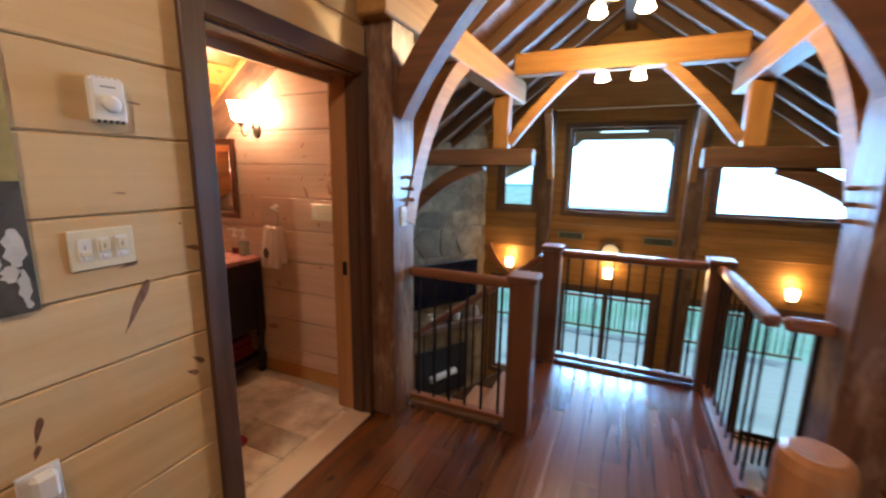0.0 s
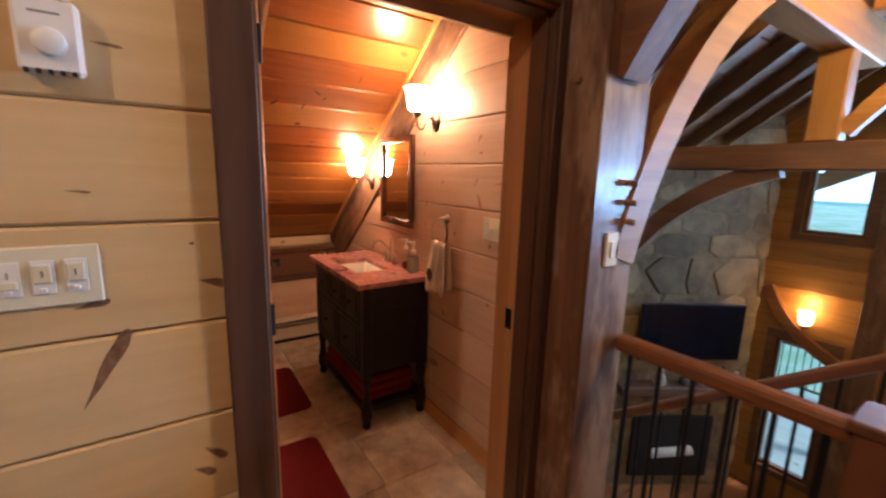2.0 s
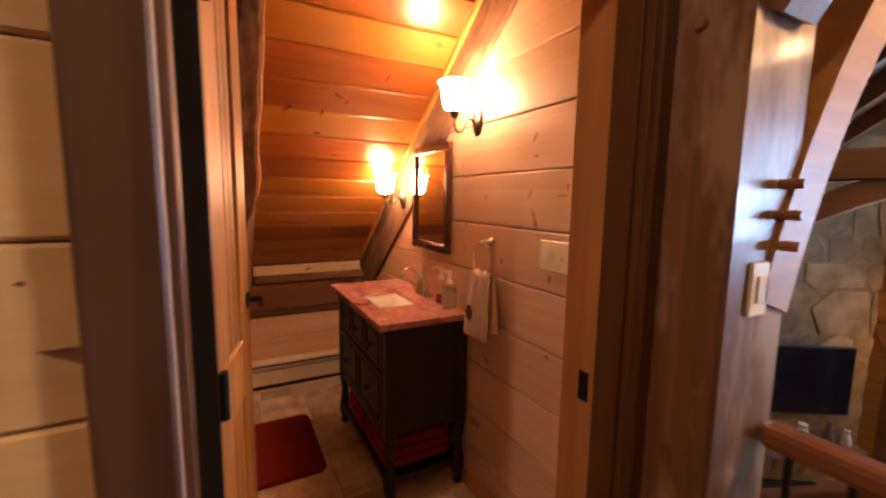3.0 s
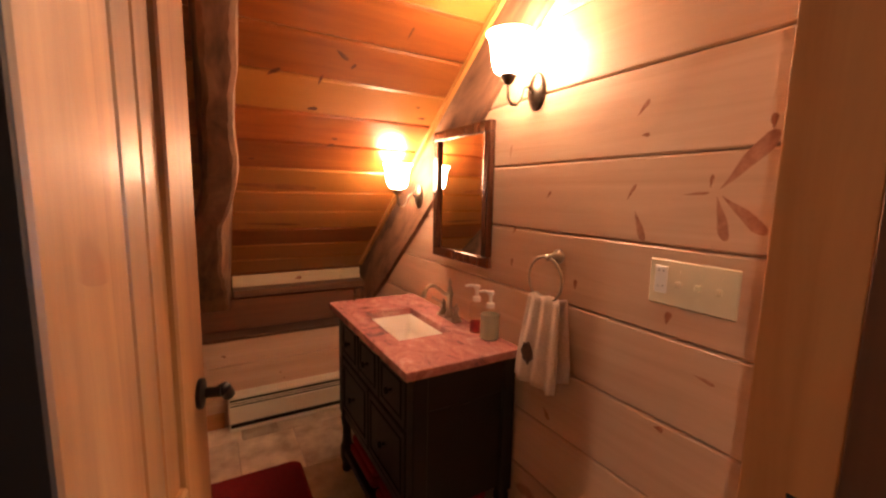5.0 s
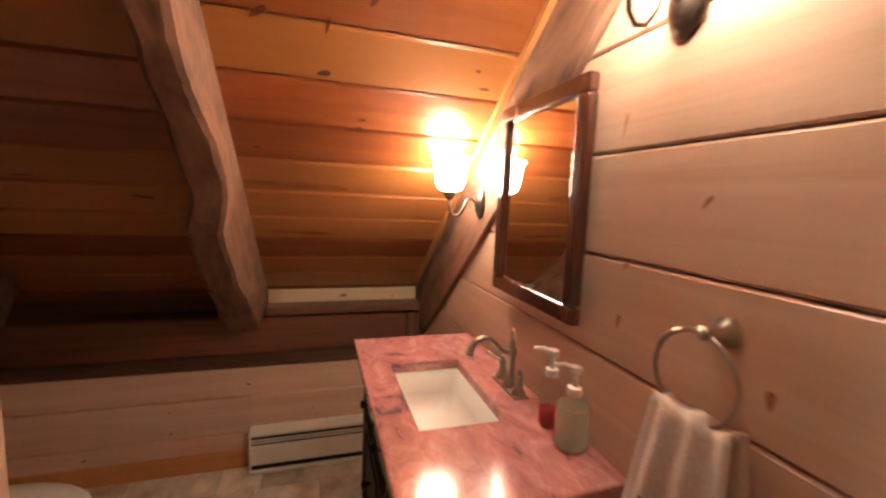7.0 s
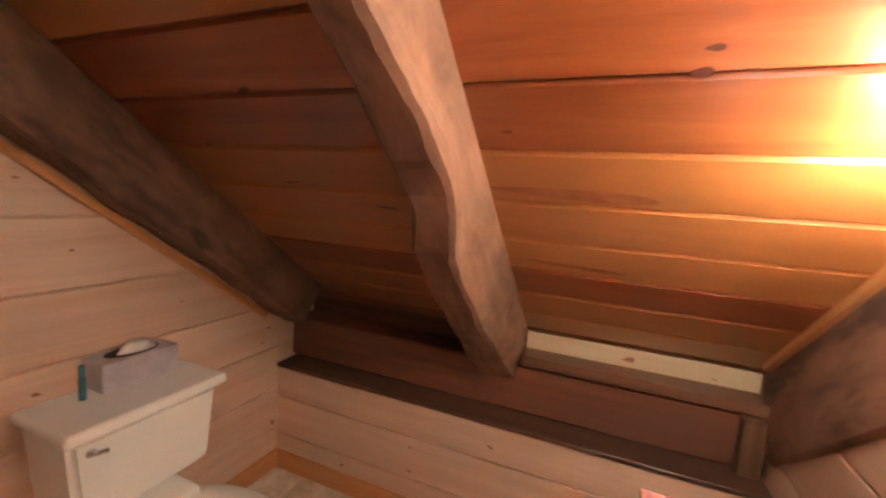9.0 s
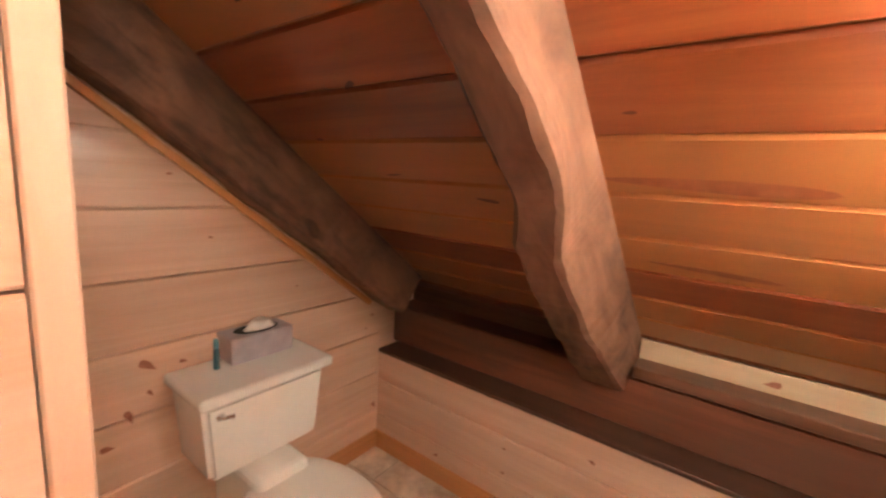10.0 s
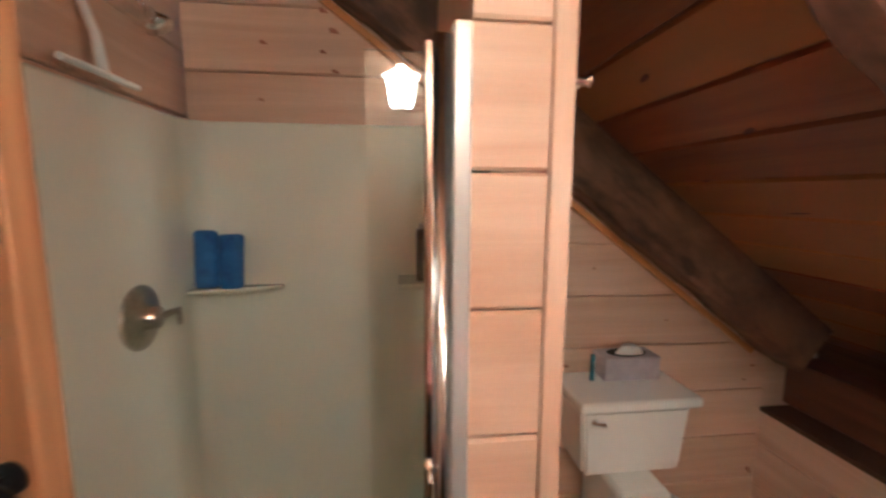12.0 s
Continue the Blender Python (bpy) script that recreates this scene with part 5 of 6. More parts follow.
part("handle", tube(bmesh.new(), [(-1.575, 3.645, 1.797), (-1.565, 3.645, 1.88), (-1.535, 3.645, 1.97)], [0.012, 0.010, 0.010], 10), white_plastic, sq)
sh = thing("shower_spray", (-1.52, 3.48, 2.03), "chrome shower head on a bent arm", "shower head")
part("arm", tube(bmesh.new(), [(-1.521, 3.48, 2.04), (-1.56, 3.48, 2.04), (-1.59, 3.48, 2.01)], 0.009, 10), chrome, sh, "", None, True)
part("head", lathe(bmesh.new(), [(0.012, 0.0), (0.018, -0.02), (0.038, -0.045), (0.038, -0.055)], (0, 0, 0), 20, Matrix.Translation((-1.593, 3.48, 2.006)) @ Matrix.Rotation(radians(30), 4, 'Y')), chrome, sh, "", None, True)
door_sh = thing("shower_door", (-2.33, 4.1, 0.15), "chrome-framed glass shower door panel", "shower door")
part("wall_channel", B((-2.3555, 4.085, 0.151), (-2.327, 4.118, 1.764), 0.003), base_mat("satin_white_metal", 0.25, 0.6, (0.8, 0.8, 0.8))[0], door_sh)
part("stile", tube(bmesh.new(), [(-2.313, 4.10, 0.152), (-2.313, 4.10, 1.747)], 0.0135, 16), base_mat("satin_chrome", 0.22, 1.0, (0.62, 0.63, 0.65))[0], door_sh, "", None, True)
part("hinge_stile", B((-2.2995, 4.09, 0.152), (-2.286, 4.112, 1.738), 0.003), chrome, door_sh)
part("glass_panel", B((-2.2858, 4.098, 0.155), (-2.201, 4.104, 1.722)), pane_glass, door_sh)
part("handle", tube(bmesh.new(), [(-2.293, 4.113, 1.07), (-2.293, 4.14, 1.07), (-2.293, 4.14, 1.02)], 0.005, 8), chrome, door_sh)

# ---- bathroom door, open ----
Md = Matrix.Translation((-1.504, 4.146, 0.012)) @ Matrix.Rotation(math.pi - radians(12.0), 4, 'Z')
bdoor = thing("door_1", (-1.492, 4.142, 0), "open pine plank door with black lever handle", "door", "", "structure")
# leaf length and angle fit the camera's view, leaving the shower visible
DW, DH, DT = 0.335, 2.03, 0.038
door_pine = wood("door_pine", (0.26, 0.105, 0.036), (0.58, 0.31, 0.135), 'z', 0.46, 0.10, 0.08, grain=20, tone=0.3, knot_color=(0.30, 0.12, 0.05))
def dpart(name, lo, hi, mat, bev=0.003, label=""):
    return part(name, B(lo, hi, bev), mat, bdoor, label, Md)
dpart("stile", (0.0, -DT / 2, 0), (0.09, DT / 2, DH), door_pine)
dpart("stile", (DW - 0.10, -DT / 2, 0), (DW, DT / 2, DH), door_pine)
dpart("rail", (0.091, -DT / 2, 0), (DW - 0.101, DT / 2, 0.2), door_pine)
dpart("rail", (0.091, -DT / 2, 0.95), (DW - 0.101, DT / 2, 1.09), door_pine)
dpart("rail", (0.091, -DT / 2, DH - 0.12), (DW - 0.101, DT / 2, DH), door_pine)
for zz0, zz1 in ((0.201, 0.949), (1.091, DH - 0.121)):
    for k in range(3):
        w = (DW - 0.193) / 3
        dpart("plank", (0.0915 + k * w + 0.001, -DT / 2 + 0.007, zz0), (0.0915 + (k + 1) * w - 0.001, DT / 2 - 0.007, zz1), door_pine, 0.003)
# added strip, coloured as the shaded gap between leaf and jamb
dpart("seal", (-0.006, -DT / 2 + 0.002, 0), (-0.0005, DT / 2 + 0.02, DH), hinge_gap_shade, 0, "near-black strip standing in for shade in the hinge gap")
# handle raised and shrunk to fit the camera's view of the short leaf
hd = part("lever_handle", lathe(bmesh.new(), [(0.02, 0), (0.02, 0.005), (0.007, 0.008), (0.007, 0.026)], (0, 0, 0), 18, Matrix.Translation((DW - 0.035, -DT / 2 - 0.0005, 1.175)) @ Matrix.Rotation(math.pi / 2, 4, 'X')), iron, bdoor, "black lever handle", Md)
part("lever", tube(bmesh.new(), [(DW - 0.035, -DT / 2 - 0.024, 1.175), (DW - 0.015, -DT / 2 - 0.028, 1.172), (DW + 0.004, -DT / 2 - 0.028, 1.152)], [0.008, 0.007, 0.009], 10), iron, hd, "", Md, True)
for zz in (0.25, 1.02, 1.80):
    part("hinge", B((-1.500, DY0 + 0.0005, zz), (-1.40, DY0 + 0.004, zz + 0.10), 0.001), iron, bdoor, "black door hinge")
for zz in (0.26, 1.02, 1.79):
    part("hinge_knuckle", tube(bmesh.new(), [(-1.506, 4.171, zz), (-1.506, 4.171, zz + 0.096)], 0.0095, 10), iron, bdoor, "black hinge knuckle")
part("strike_plate", B((-1.435, DY1 - 0.003, 0.90), (-1.400, DY1 - 0.0005, 0.985), 0.001), iron, jamb_right, "black strike plate")
# ---- hall things ----
def face_x(u0, u1, z0, z1, d0, d1, bev=0.002, x=HX):
    """A box on the hall wall that stands out from d0 to d1."""
    return B((x + d0, u0, z0), (x + d1, u1, z1), bev)


hp = thing("dimmer_plate", (HX, 3.738, 1.303), "ivory three-gang plate with slide dimmer switches", "switch plate")
part("cover", face_x(3.655, 3.822, 1.245, 1.361, 0.001, 0.008, 0.003), ivory, hp)
for k in range(3):
    c = 3.692 + 0.0465 * k
    d = part("dimmer", face_x(c - 0.0165, c + 0.0165, 1.271, 1.335, 0.0082, 0.0105, 0.001), white_plastic, hp)
    part("paddle", face_x(c - 0.013, c + 0.013, 1.293 if k else 1.285, 1.328 if k else 1.300, 0.0106, 0.016, 0.002), ivory, d)
    part("slider", face_x(c - 0.006, c + 0.004, 1.276, 1.284, 0.0106, 0.0155, 0.001), white_plastic, d)
    part("slot", face_x(c - 0.001, c + 0.001, 1.304 if k else 1.305, 1.317, 0.0161 if k else 0.0106, 0.0166 if k else 0.0112, 0), dark_slot, d)
    for zz in (1.256, 1.351):
        part("screw", lathe(bmesh.new(), [(0.0028, 0), (0.0028, 0.001)], (0, 0, 0), 8, Matrix.Translation((HX + 0.0081, c, zz)) @ Matrix.Rotation(math.pi / 2, 4, 'Y')), ivory, hp)

th = thing("thermostat", (HX, 3.793, 1.72), "white wall thermostat with a round dial", "thermostat")
part("housing", face_x(3.750, 3.836, 1.662, 1.782, 0.001, 0.032, 0.006), white_plastic, th)
part("dial", lathe(bmesh.new(), [(0.023, 0.0), (0.023, 0.008), (0.018, 0.012)], (0, 0, 0), 28, Matrix.Translation((HX + 0.0322, 3.795, 1.712)) @ Matrix.Rotation(math.pi / 2, 4, 'Y')), white_plastic, th, "", None, True)
part("mark", face_x(3.772, 3.812, 1.757, 1.7605, 0.0321, 0.0326, 0), base_mat("grey_print", 0.7, 0, (0.2, 0.2, 0.2))[0], th, "grey printed bar")
for k in range(5):
    part("vent", face_x(3.757 + 0.0155 * k, 3.764 + 0.0155 * k, 1.6608, 1.668, 0.024, 0.0328, 0), dark_slot, th)
    part("rib", face_x(3.755 + 0.0155 * k, 3.765 + 0.0155 * k, 1.7812, 1.7855, 0.004, 0.03, 0.001), white_plastic, th)

op = thing("outlet_cover", (HX, 3.51, 0.66), "white outlet with a plugged-in night light", "outlet")
part("cover", face_x(3.465, 3.560, 0.585, 0.730, 0.001, 0.009, 0.003), white_plastic, op)
part("night_light", face_x(3.485, 3.545, 0.635, 0.722, 0.0092, 0.045, 0.012), white_plastic, op)

art = thing("wall_art", (HX, 3.33, 1.5), "unframed metal wall picture in dark grey and mustard", "picture")
part("panel", face_x(3.06, 3.578, 1.165, 1.93, 0.001, 0.014, 0.002), noisy("art_grey", (0.035, 0.034, 0.03), (0.11, 0.105, 0.09), 9, 0.5), art)
part("band", face_x(3.0605, 3.5775, 1.50, 1.9295, 0.0142, 0.0152, 0), noisy("art_mustard", (0.30, 0.24, 0.08), (0.46, 0.38, 0.16), 7, 0.5), art, "mustard yellow upper half")
for k, (yy, zz, a, b) in enumerate(((3.545, 1.335, 0.02, 0.05), (3.53, 1.27, 0.018, 0.022), (3.552, 1.235, 0.012, 0.045), (3.50, 1.32, 0.015, 0.06), (3.46, 1.28, 0.02, 0.05), (3.556, 1.185, 0.008, 0.01))):
    bm = bmesh.new()
    loft(bm, [[(HX + d, yy + a * math.cos(2 * math.pi * j / 16) * (1 + 0.3 * math.sin(3 * j)), zz + b * math.sin(2 * math.pi * j / 16)) for j in range(16)] for d in (0.0142, 0.0150)])
    part("white_shape", bm, noisy("art_white", (0.5, 0.49, 0.45), (0.66, 0.64, 0.6), 20, 0.5), art)

dm = thing("post_dimmer", (PX1, 5.217, 1.268), "ivory dimmer switch on the timber post", "switch plate")
part("cover", B((PX1 + 0.001, 5.180, 1.208), (PX1 + 0.010, 5.252, 1.328), 0.003), ivory, dm)
part("rocker", B((PX1 + 0.0102, 5.200, 1.238), (PX1 + 0.015, 5.232, 1.298), 0.002), ivory, dm)
peg_wood = wood("peg_wood", (0.20, 0.09, 0.04), (0.38, 0.19, 0.09), 'x', 0.5, 0, 0)
for px, sg in ((PX1, 1), (0.975, -1)):
    for k, zz in enumerate((1.362, 1.430, 1.498)):
        tagged(part("peg", tube(bmesh.new(), [(px + sg * 0.0005, 5.285 - 0.004 * k, zz), (px + sg * 0.045, 5.285 - 0.004 * k, zz)], 0.011, 8), peg_wood, P1 if sg > 0 else P2), "whittled wooden peg end")
part("peg", tube(bmesh.new(), [(-1.20, 5.0995, 1.83), (-1.20, 5.085, 1.83)], 0.012, 8), peg_wood, P1)

# log bed beside the hall
bed = thing("log_bed", (1.2, 3.1, 0), "log bed with a peeled wooden bedpost and pale bedding", "bed")
log_wood = wood("log_wood", (0.26, 0.11, 0.045), (0.46, 0.22, 0.10), 'z', 0.4, 0.3, 0.3)
for bx, by, h in ((0.555, 4.14, 0.945), (1.95, 4.14, 0.945), (0.555, 2.05, 1.3), (1.95, 2.05, 1.3)):
    part("bedpost", lathe(bmesh.new(), [(0.072, 0.0), (0.074, 0.2), (0.071, 0.55), (0.073, h - 0.035), (0.066, h - 0.010), (0.052, h)], (bx, by, 0), 22), log_wood, bed)
for by, zs in ((4.14, (0.25, 0.50)), (2.05, (0.35, 0.75, 1.1))):
    for zz in zs:
        part("rail", tube(bmesh.new(), [(0.62, by, zz), (1.88, by, zz)], 0.05, 12), log_wood, bed)
for bx in (0.555, 1.95):
    part("side_rail", tube(bmesh.new(), [(bx, 2.11, 0.3), (bx, 4.08, 0.3)], 0.05, 12), log_wood, bed)
part("mattress", B((0.60, 2.12, 0.36), (1.90, 4.06, 0.60), 0.05, 3), white_plastic, bed)
part("quilt", B((0.575, 2.6, 0.45), (1.925, 4.075, 0.66), 0.06, 4), noisy("quilt_cloth", (0.55, 0.60, 0.68), (0.72, 0.75, 0.80), 6, 0.9, 0, 0, 0.4), bed)

# ---- great room ----
stone_mat = noisy("field_stone", (0.12, 0.078, 0.036), (0.27, 0.185, 0.095), 4, 0.85, 0, 0, 0.8)
_nt2 = stone_mat.node_tree
_hs = _nt2.nodes.new("ShaderNodeHueSaturation")
_oi = _nt2.nodes.new("ShaderNodeObjectInfo")
_bs = _nt2.nodes["Principled BSDF"]
_src = _bs.inputs["Base Color"].links[0].from_socket
_nt2.links.new(_src, _hs.inputs["Color"])
_nt2.links.new(maths(_nt2, 'MULTIPLY_ADD', _oi.outputs["Random"], 0.8), _hs.inputs["Value"])
_nt2.nodes[-1].inputs[2].default_value = 0.6
_nt2.links.new(_hs.outputs[0], _bs.inputs["Base Color"])
EX = Vector((0.52, 0.854, 0)).normalized()
EY = Vector((-EX.y, EX.x, 0))
FR = Matrix(((EX.x, EY.x, 0, -2.58), (EX.y, EY.y, 0, 9.36), (0, 0, 1, 0), (0, 0, 0, 1)))     # x along the chimney's face, y into it
U0, U1 = -1.75, 0.86
bm = B((U0, 0.07, LOW), (U1, 1.3, 3.2))
bmesh.ops.transform(bm, matrix=FR, verts=bm.verts)
clip(bm, *CUT)
chimney = structure("chimney", bm, noisy("mortar", (0.13, 0.088, 0.045), (0.22, 0.155, 0.085), 12, 0.95, 0, 0, 0.5), "tall field stone chimney with uneven stones", "chimney")
rng = random.Random(7)
zz = LOW
while zz < 2.6:
    h = rng.uniform(0.26, 0.50)
    u = U0 + rng.uniform(-0.25, 0.0)
    while u < U1:
        w = rng.uniform(0.28, 0.75)
        a, b = max(u, U0), min(u + w, U1 + 0.02)
        u += w
        if b - a < 0.06 or (-0.62 < (a + b) / 2 < 0.5 and LOW + 0.15 < zz + h / 2 < -1.55):
            continue
        if zz + h > roof_z(-2.58 + EX.x * (a + b) / 2) - 0.1:
            continue
        n = rng.randint(5, 7)
        d = rng.uniform(0.005, 0.016)
        ring = []
        for k in range(n):
            an = 2 * math.pi * (k + rng.uniform(-0.44, 0.44)) / n
            cu, cv = math.cos(an), math.sin(an)
            m_ = max(abs(cu), abs(cv)) ** 0.95
            ring.append(((a + b) / 2 + (b - a) / 2 * 0.99 * cu / m_, zz + h / 2 + h / 2 * 0.985 * cv / m_))
        c = ((a + b) / 2, zz + h / 2)
        R = [[(p[0], 0.0705, p[1]) for p in ring], [(p[0], 0.07 - d * 0.7, p[1]) for p in ring], [(c[0] + (p[0] - c[0]) * 0.93, 0.07 - d, c[1] + (p[1] - c[1]) * 0.93) for p in ring]]
        part("stone", loft(bmesh.new(), R), stone_mat, chimney, "", FR)
    zz += h * 0.98
fb = thing("fireplace_insert", FR @ Vector((-0.05, 0.05, -2.3)), "black fireplace insert with light grille", "fireplace")
part("firebox", B((-0.60, 0.02, LOW + 0.18), (0.48, 0.069, -1.58), 0.004), base_mat("soot_black", 0.6, 0.3, (0.015, 0.015, 0.016))[0], fb, "", FR)
part("hearth_log", tube(bmesh.new(), [(-0.35, -0.02, -2.1), (0.2, -0.02, -2.05)], 0.06, 10), noisy("birch", (0.4, 0.37, 0.32), (0.6, 0.56, 0.5), 20, 0.8), fb, "", FR)
mantel = tagged(part("mantel_shelf", B((-0.95, -0.22, -1.16), (0.72, 0.0, -1.04), 0.012), timber_x, None, "", FR), "rough timber mantel shelf on the chimney", "mantel")
for k, (u, w, h, col) in enumerate(((-0.42, 0.16, 0.20, (0.35, 0.3, 0.22)), (-0.1, 0.12, 0.14, (0.06, 0.06, 0.06)), (0.14, 0.14, 0.22, (0.5, 0.47, 0.42)), (0.40, 0.10, 0.26, (0.10, 0.07, 0.05)), (0.58, 0.09, 0.17, (0.45, 0.42, 0.4)))):
    orn = tagged(part("mantel_ornament", lathe(bmesh.new(), [(w * 0.35, 0.0), (w * 0.5, h * 0.12), (w * 0.46, h * 0.5), (w * 0.25, h * 0.8), (w * 0.3, h)], (0, 0, 0), 14), noisy("ornament", tuple(c * 0.8 for c in col), tuple(min(1, c * 1.2) for c in col), 12, 0.5), None, "", FR @ Matrix.Translation((u, -0.11, -1.0395))), "small ornament standing on the mantel", "ornament", "mantel ornaments")
tv = thing("television", FR @ Vector((0, -0.02, -0.38)), "large black flat television hung on the chimney", "television")
part("casing", B((-0.70, -0.05, -0.745), (0.625, 0.0, -0.005), 0.006), black_knob, tv, "", FR)
part("screen", B((-0.687, -0.053, -0.725), (0.612, -0.0502, -0.018)), base_mat("screen_black", 0.08, 0, (0.004, 0.006, 0.012))[0], tv, "dark glossy screen", FR)

gshade, _t, _b = base_mat("small_lit_shade", 0.4, 0, (0.9, 0.8, 0.6))
_b.inputs["Emission Color"].default_value = (1.0, 0.62, 0.28, 1)
_b.inputs["Emission Strength"].default_value = 14.0


def gable_sconce(x, z):
    s = thing("gable_sconce", (x, GY, z), "small lit wall sconce on the gable wall", "sconce", "great room sconces")
    part("bracket", B((x - 0.03, GY - 0.10, z - 0.14), (x + 0.03, GY - 0.001, z - 0.085), 0.006), bronze, s)
    part("shade", lathe(bmesh.new(), [(0.055, -0.085), (0.07, -0.04), (0.075, 0.08)], (x, GY - 0.09, z), 18), gshade, s, "lit amber glass shade")
    lamp("sconce_glow", (x, GY - 0.12, z + 0.16), 9, (1.0, 0.62, 0.26), 0.04)


for x, z in ((-1.76, -0.11), (-0.05, -0.13), (2.45, -0.16)):
    gable_sconce(x, z)
clock = thing("wall_clock", (-0.05, GY, 0.22), "round wall clock with a white face", "clock")
Mc = Matrix.Translation((-0.05, GY - 0.002, 0.22)) @ Matrix.Rotation(math.pi / 2, 4, 'X')
part("rim", lathe(bmesh.new(), [(0.165, 0), (0.165, 0.03), (0.14, 0.035)], (0, 0, 0), 30, Mc), black_knob, clock)
part("face", lathe(bmesh.new(), [(0.14, 0.0355), (0.14, 0.037)], (0, 0, 0), 30, Mc), white_plastic, clock)
for x0, x1 in ((-0.93, -0.50), (0.43, 0.88)):
    v = thing("wall_vent", ((x0 + x1) / 2, GY, 0.46), "green-grey metal wall vent with slats", "vent", "gable vents")
    vm = base_mat("vent_metal", 0.5, 0.2, (0.22, 0.25, 0.18))[0]
    part("frame", B((x0, GY - 0.016, 0.40), (x1, GY - 0.001, 0.52), 0.003), vm, v)
    for k in range(3):
        part("slat", B((x0 + 0.03, GY - 0.024, 0.42 + 0.03 * k), (x1 - 0.03, GY - 0.0165, 0.437 + 0.03 * k), 0.002), dark_slot, v)
beam("girt_beam", (-4.2, GY - 0.06, 0.20), (-1.31, GY - 0.001, 0.55), gold_x, "golden timber band on the gable wall")
curved_brace("girt_brace", (-1.34, GY - 0.06, -0.62), (-2.20, GY - 0.06, 0.20), -0.13, 0.10, 0.13, brace_brown, "curved brown brace under the timber band")
beam("girt_beam_middle", (-1.06, GY - 0.05, 0.56), (0.94, GY - 0.001, 0.66), gold_x, "golden timber band on the gable wall")
beam("girt_beam_east", (1.20, GY - 0.06, 0.30), (4.1, GY - 0.001, 0.62), gold_x, "golden timber band on the gable wall")

spot_glow, _t, _b = base_mat("spot_glow", 0.4, 0, (0.9, 0.85, 0.7))
_b.inputs["Emission Color"].default_value = (1.0, 0.78, 0.48, 1)
_b.inputs["Emission Strength"].default_value = 40.0
for cy, cz, cnt in ((7.40, 2.40, 2), (6.45, 2.66, 2)):
    f = thing("ceiling_lamp", (MID, cy, cz + 0.12), "lit cluster lamp with frosted glass cups", "ceiling lamp", "ceiling lamps")
    top_z = 2.51 if cy > 7 else RIDGE - 0.25
    part("stem", tube(bmesh.new(), [(MID, cy + (0.1 if cy > 7 else 0), top_z - 0.002), (MID, cy, cz + 0.10)], 0.012, 8), bronze, f)
    part("bar", tube(bmesh.new(), [(MID - 0.16, cy, cz + 0.10), (MID + 0.2, cy, cz + 0.10)], 0.012, 8), bronze, f)
    for dx in (-0.14, 0.17):
        part("cup", lathe(bmesh.new(), [(0.02, 0.085), (0.045, 0.06), (0.062, 0.0), (0.05, -0.01)], (MID + dx, cy, cz), 18), spot_glow, f, "lit glass cup")

# dining table and chairs under the east windows
tab = thing("dining_table", (2.1, 7.6, LOW), "dark polished dining table in the great room", "table")
part("tabletop", B((1.2, 6.7, LOW + 0.72), (2.7, 8.6, LOW + 0.76), 0.01, 2), wood("table_wood", (0.06, 0.03, 0.02), (0.14, 0.07, 0.04), 'y', 0.12, 0, 0.8), tab)
for lx in (1.3, 2.6):
    for ly in (6.8, 8.5):
        part("leg", B((lx - 0.04, ly - 0.04, LOW), (lx + 0.04, ly + 0.04, LOW + 0.719), 0.006), espresso, tab)
chair = thing("dining_chair", (0, 0, 0), "dark wooden dining chair with slatted back", "chair", "dining chairs")
part("seat", B((-0.21, -0.21, 0.43), (0.21, 0.21, 0.46), 0.008), espresso, chair)
for lx in (-0.19, 0.19):
    part("leg", B((lx - 0.018, -0.205, 0), (lx + 0.018, -0.17, 0.429)), espresso, chair)
    part("leg", B((lx - 0.018, 0.17, 0), (lx + 0.018, 0.205, 0.95), 0.004), espresso, chair)
for k in range(4):
    part("slat", B((-0.13 + 0.075 * k, 0.178, 0.5), (-0.095 + 0.075 * k, 0.195, 0.879)), espresso, chair)
part("top_rail", B((-0.171, 0.175, 0.88), (0.171, 0.2, 0.95), 0.006), espresso, chair)
poses = [pose(1.05, 7.1, LOW, 0, 0, 90), pose(1.05, 7.9, LOW, 0, 0, 90), pose(2.9, 7.2, LOW, 0, 0, -90), pose(2.9, 8.0, LOW, 0, 0, -90), pose(1.95, 8.8, LOW, 0, 0, 0)]
for m_ in poses[1:]:
    copy_thing(chair, m_)
chair.matrix_basis = poses[0]

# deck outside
# boards coloured blue-green to carry the cool daylight
deck = structure("deck", B((-4.3, GY + 0.19, LOW - 0.3), (4.2, GY + 4.0, LOW - 0.05)), wood("deck_boards", (0.20, 0.36, 0.42), (0.32, 0.50, 0.58), 'x', 0.7, 0.1, 0), "wooden deck outside, its boards tinted for blue daylight", "deck")
porch = thing("porch_truss", (MID, GY + 2.0, LOW - 0.05), "timber porch truss with curved braces outside the windows", "truss")
porch_wood = wood("porch_wood", (0.16, 0.10, 0.05), (0.34, 0.24, 0.14), 'x', 0.6, 0.1, 0)
part("tie_beam", B((-1.9, GY + 1.94, 2.22), (1.8, GY + 2.06, 2.36), 0.006), porch_wood, porch)
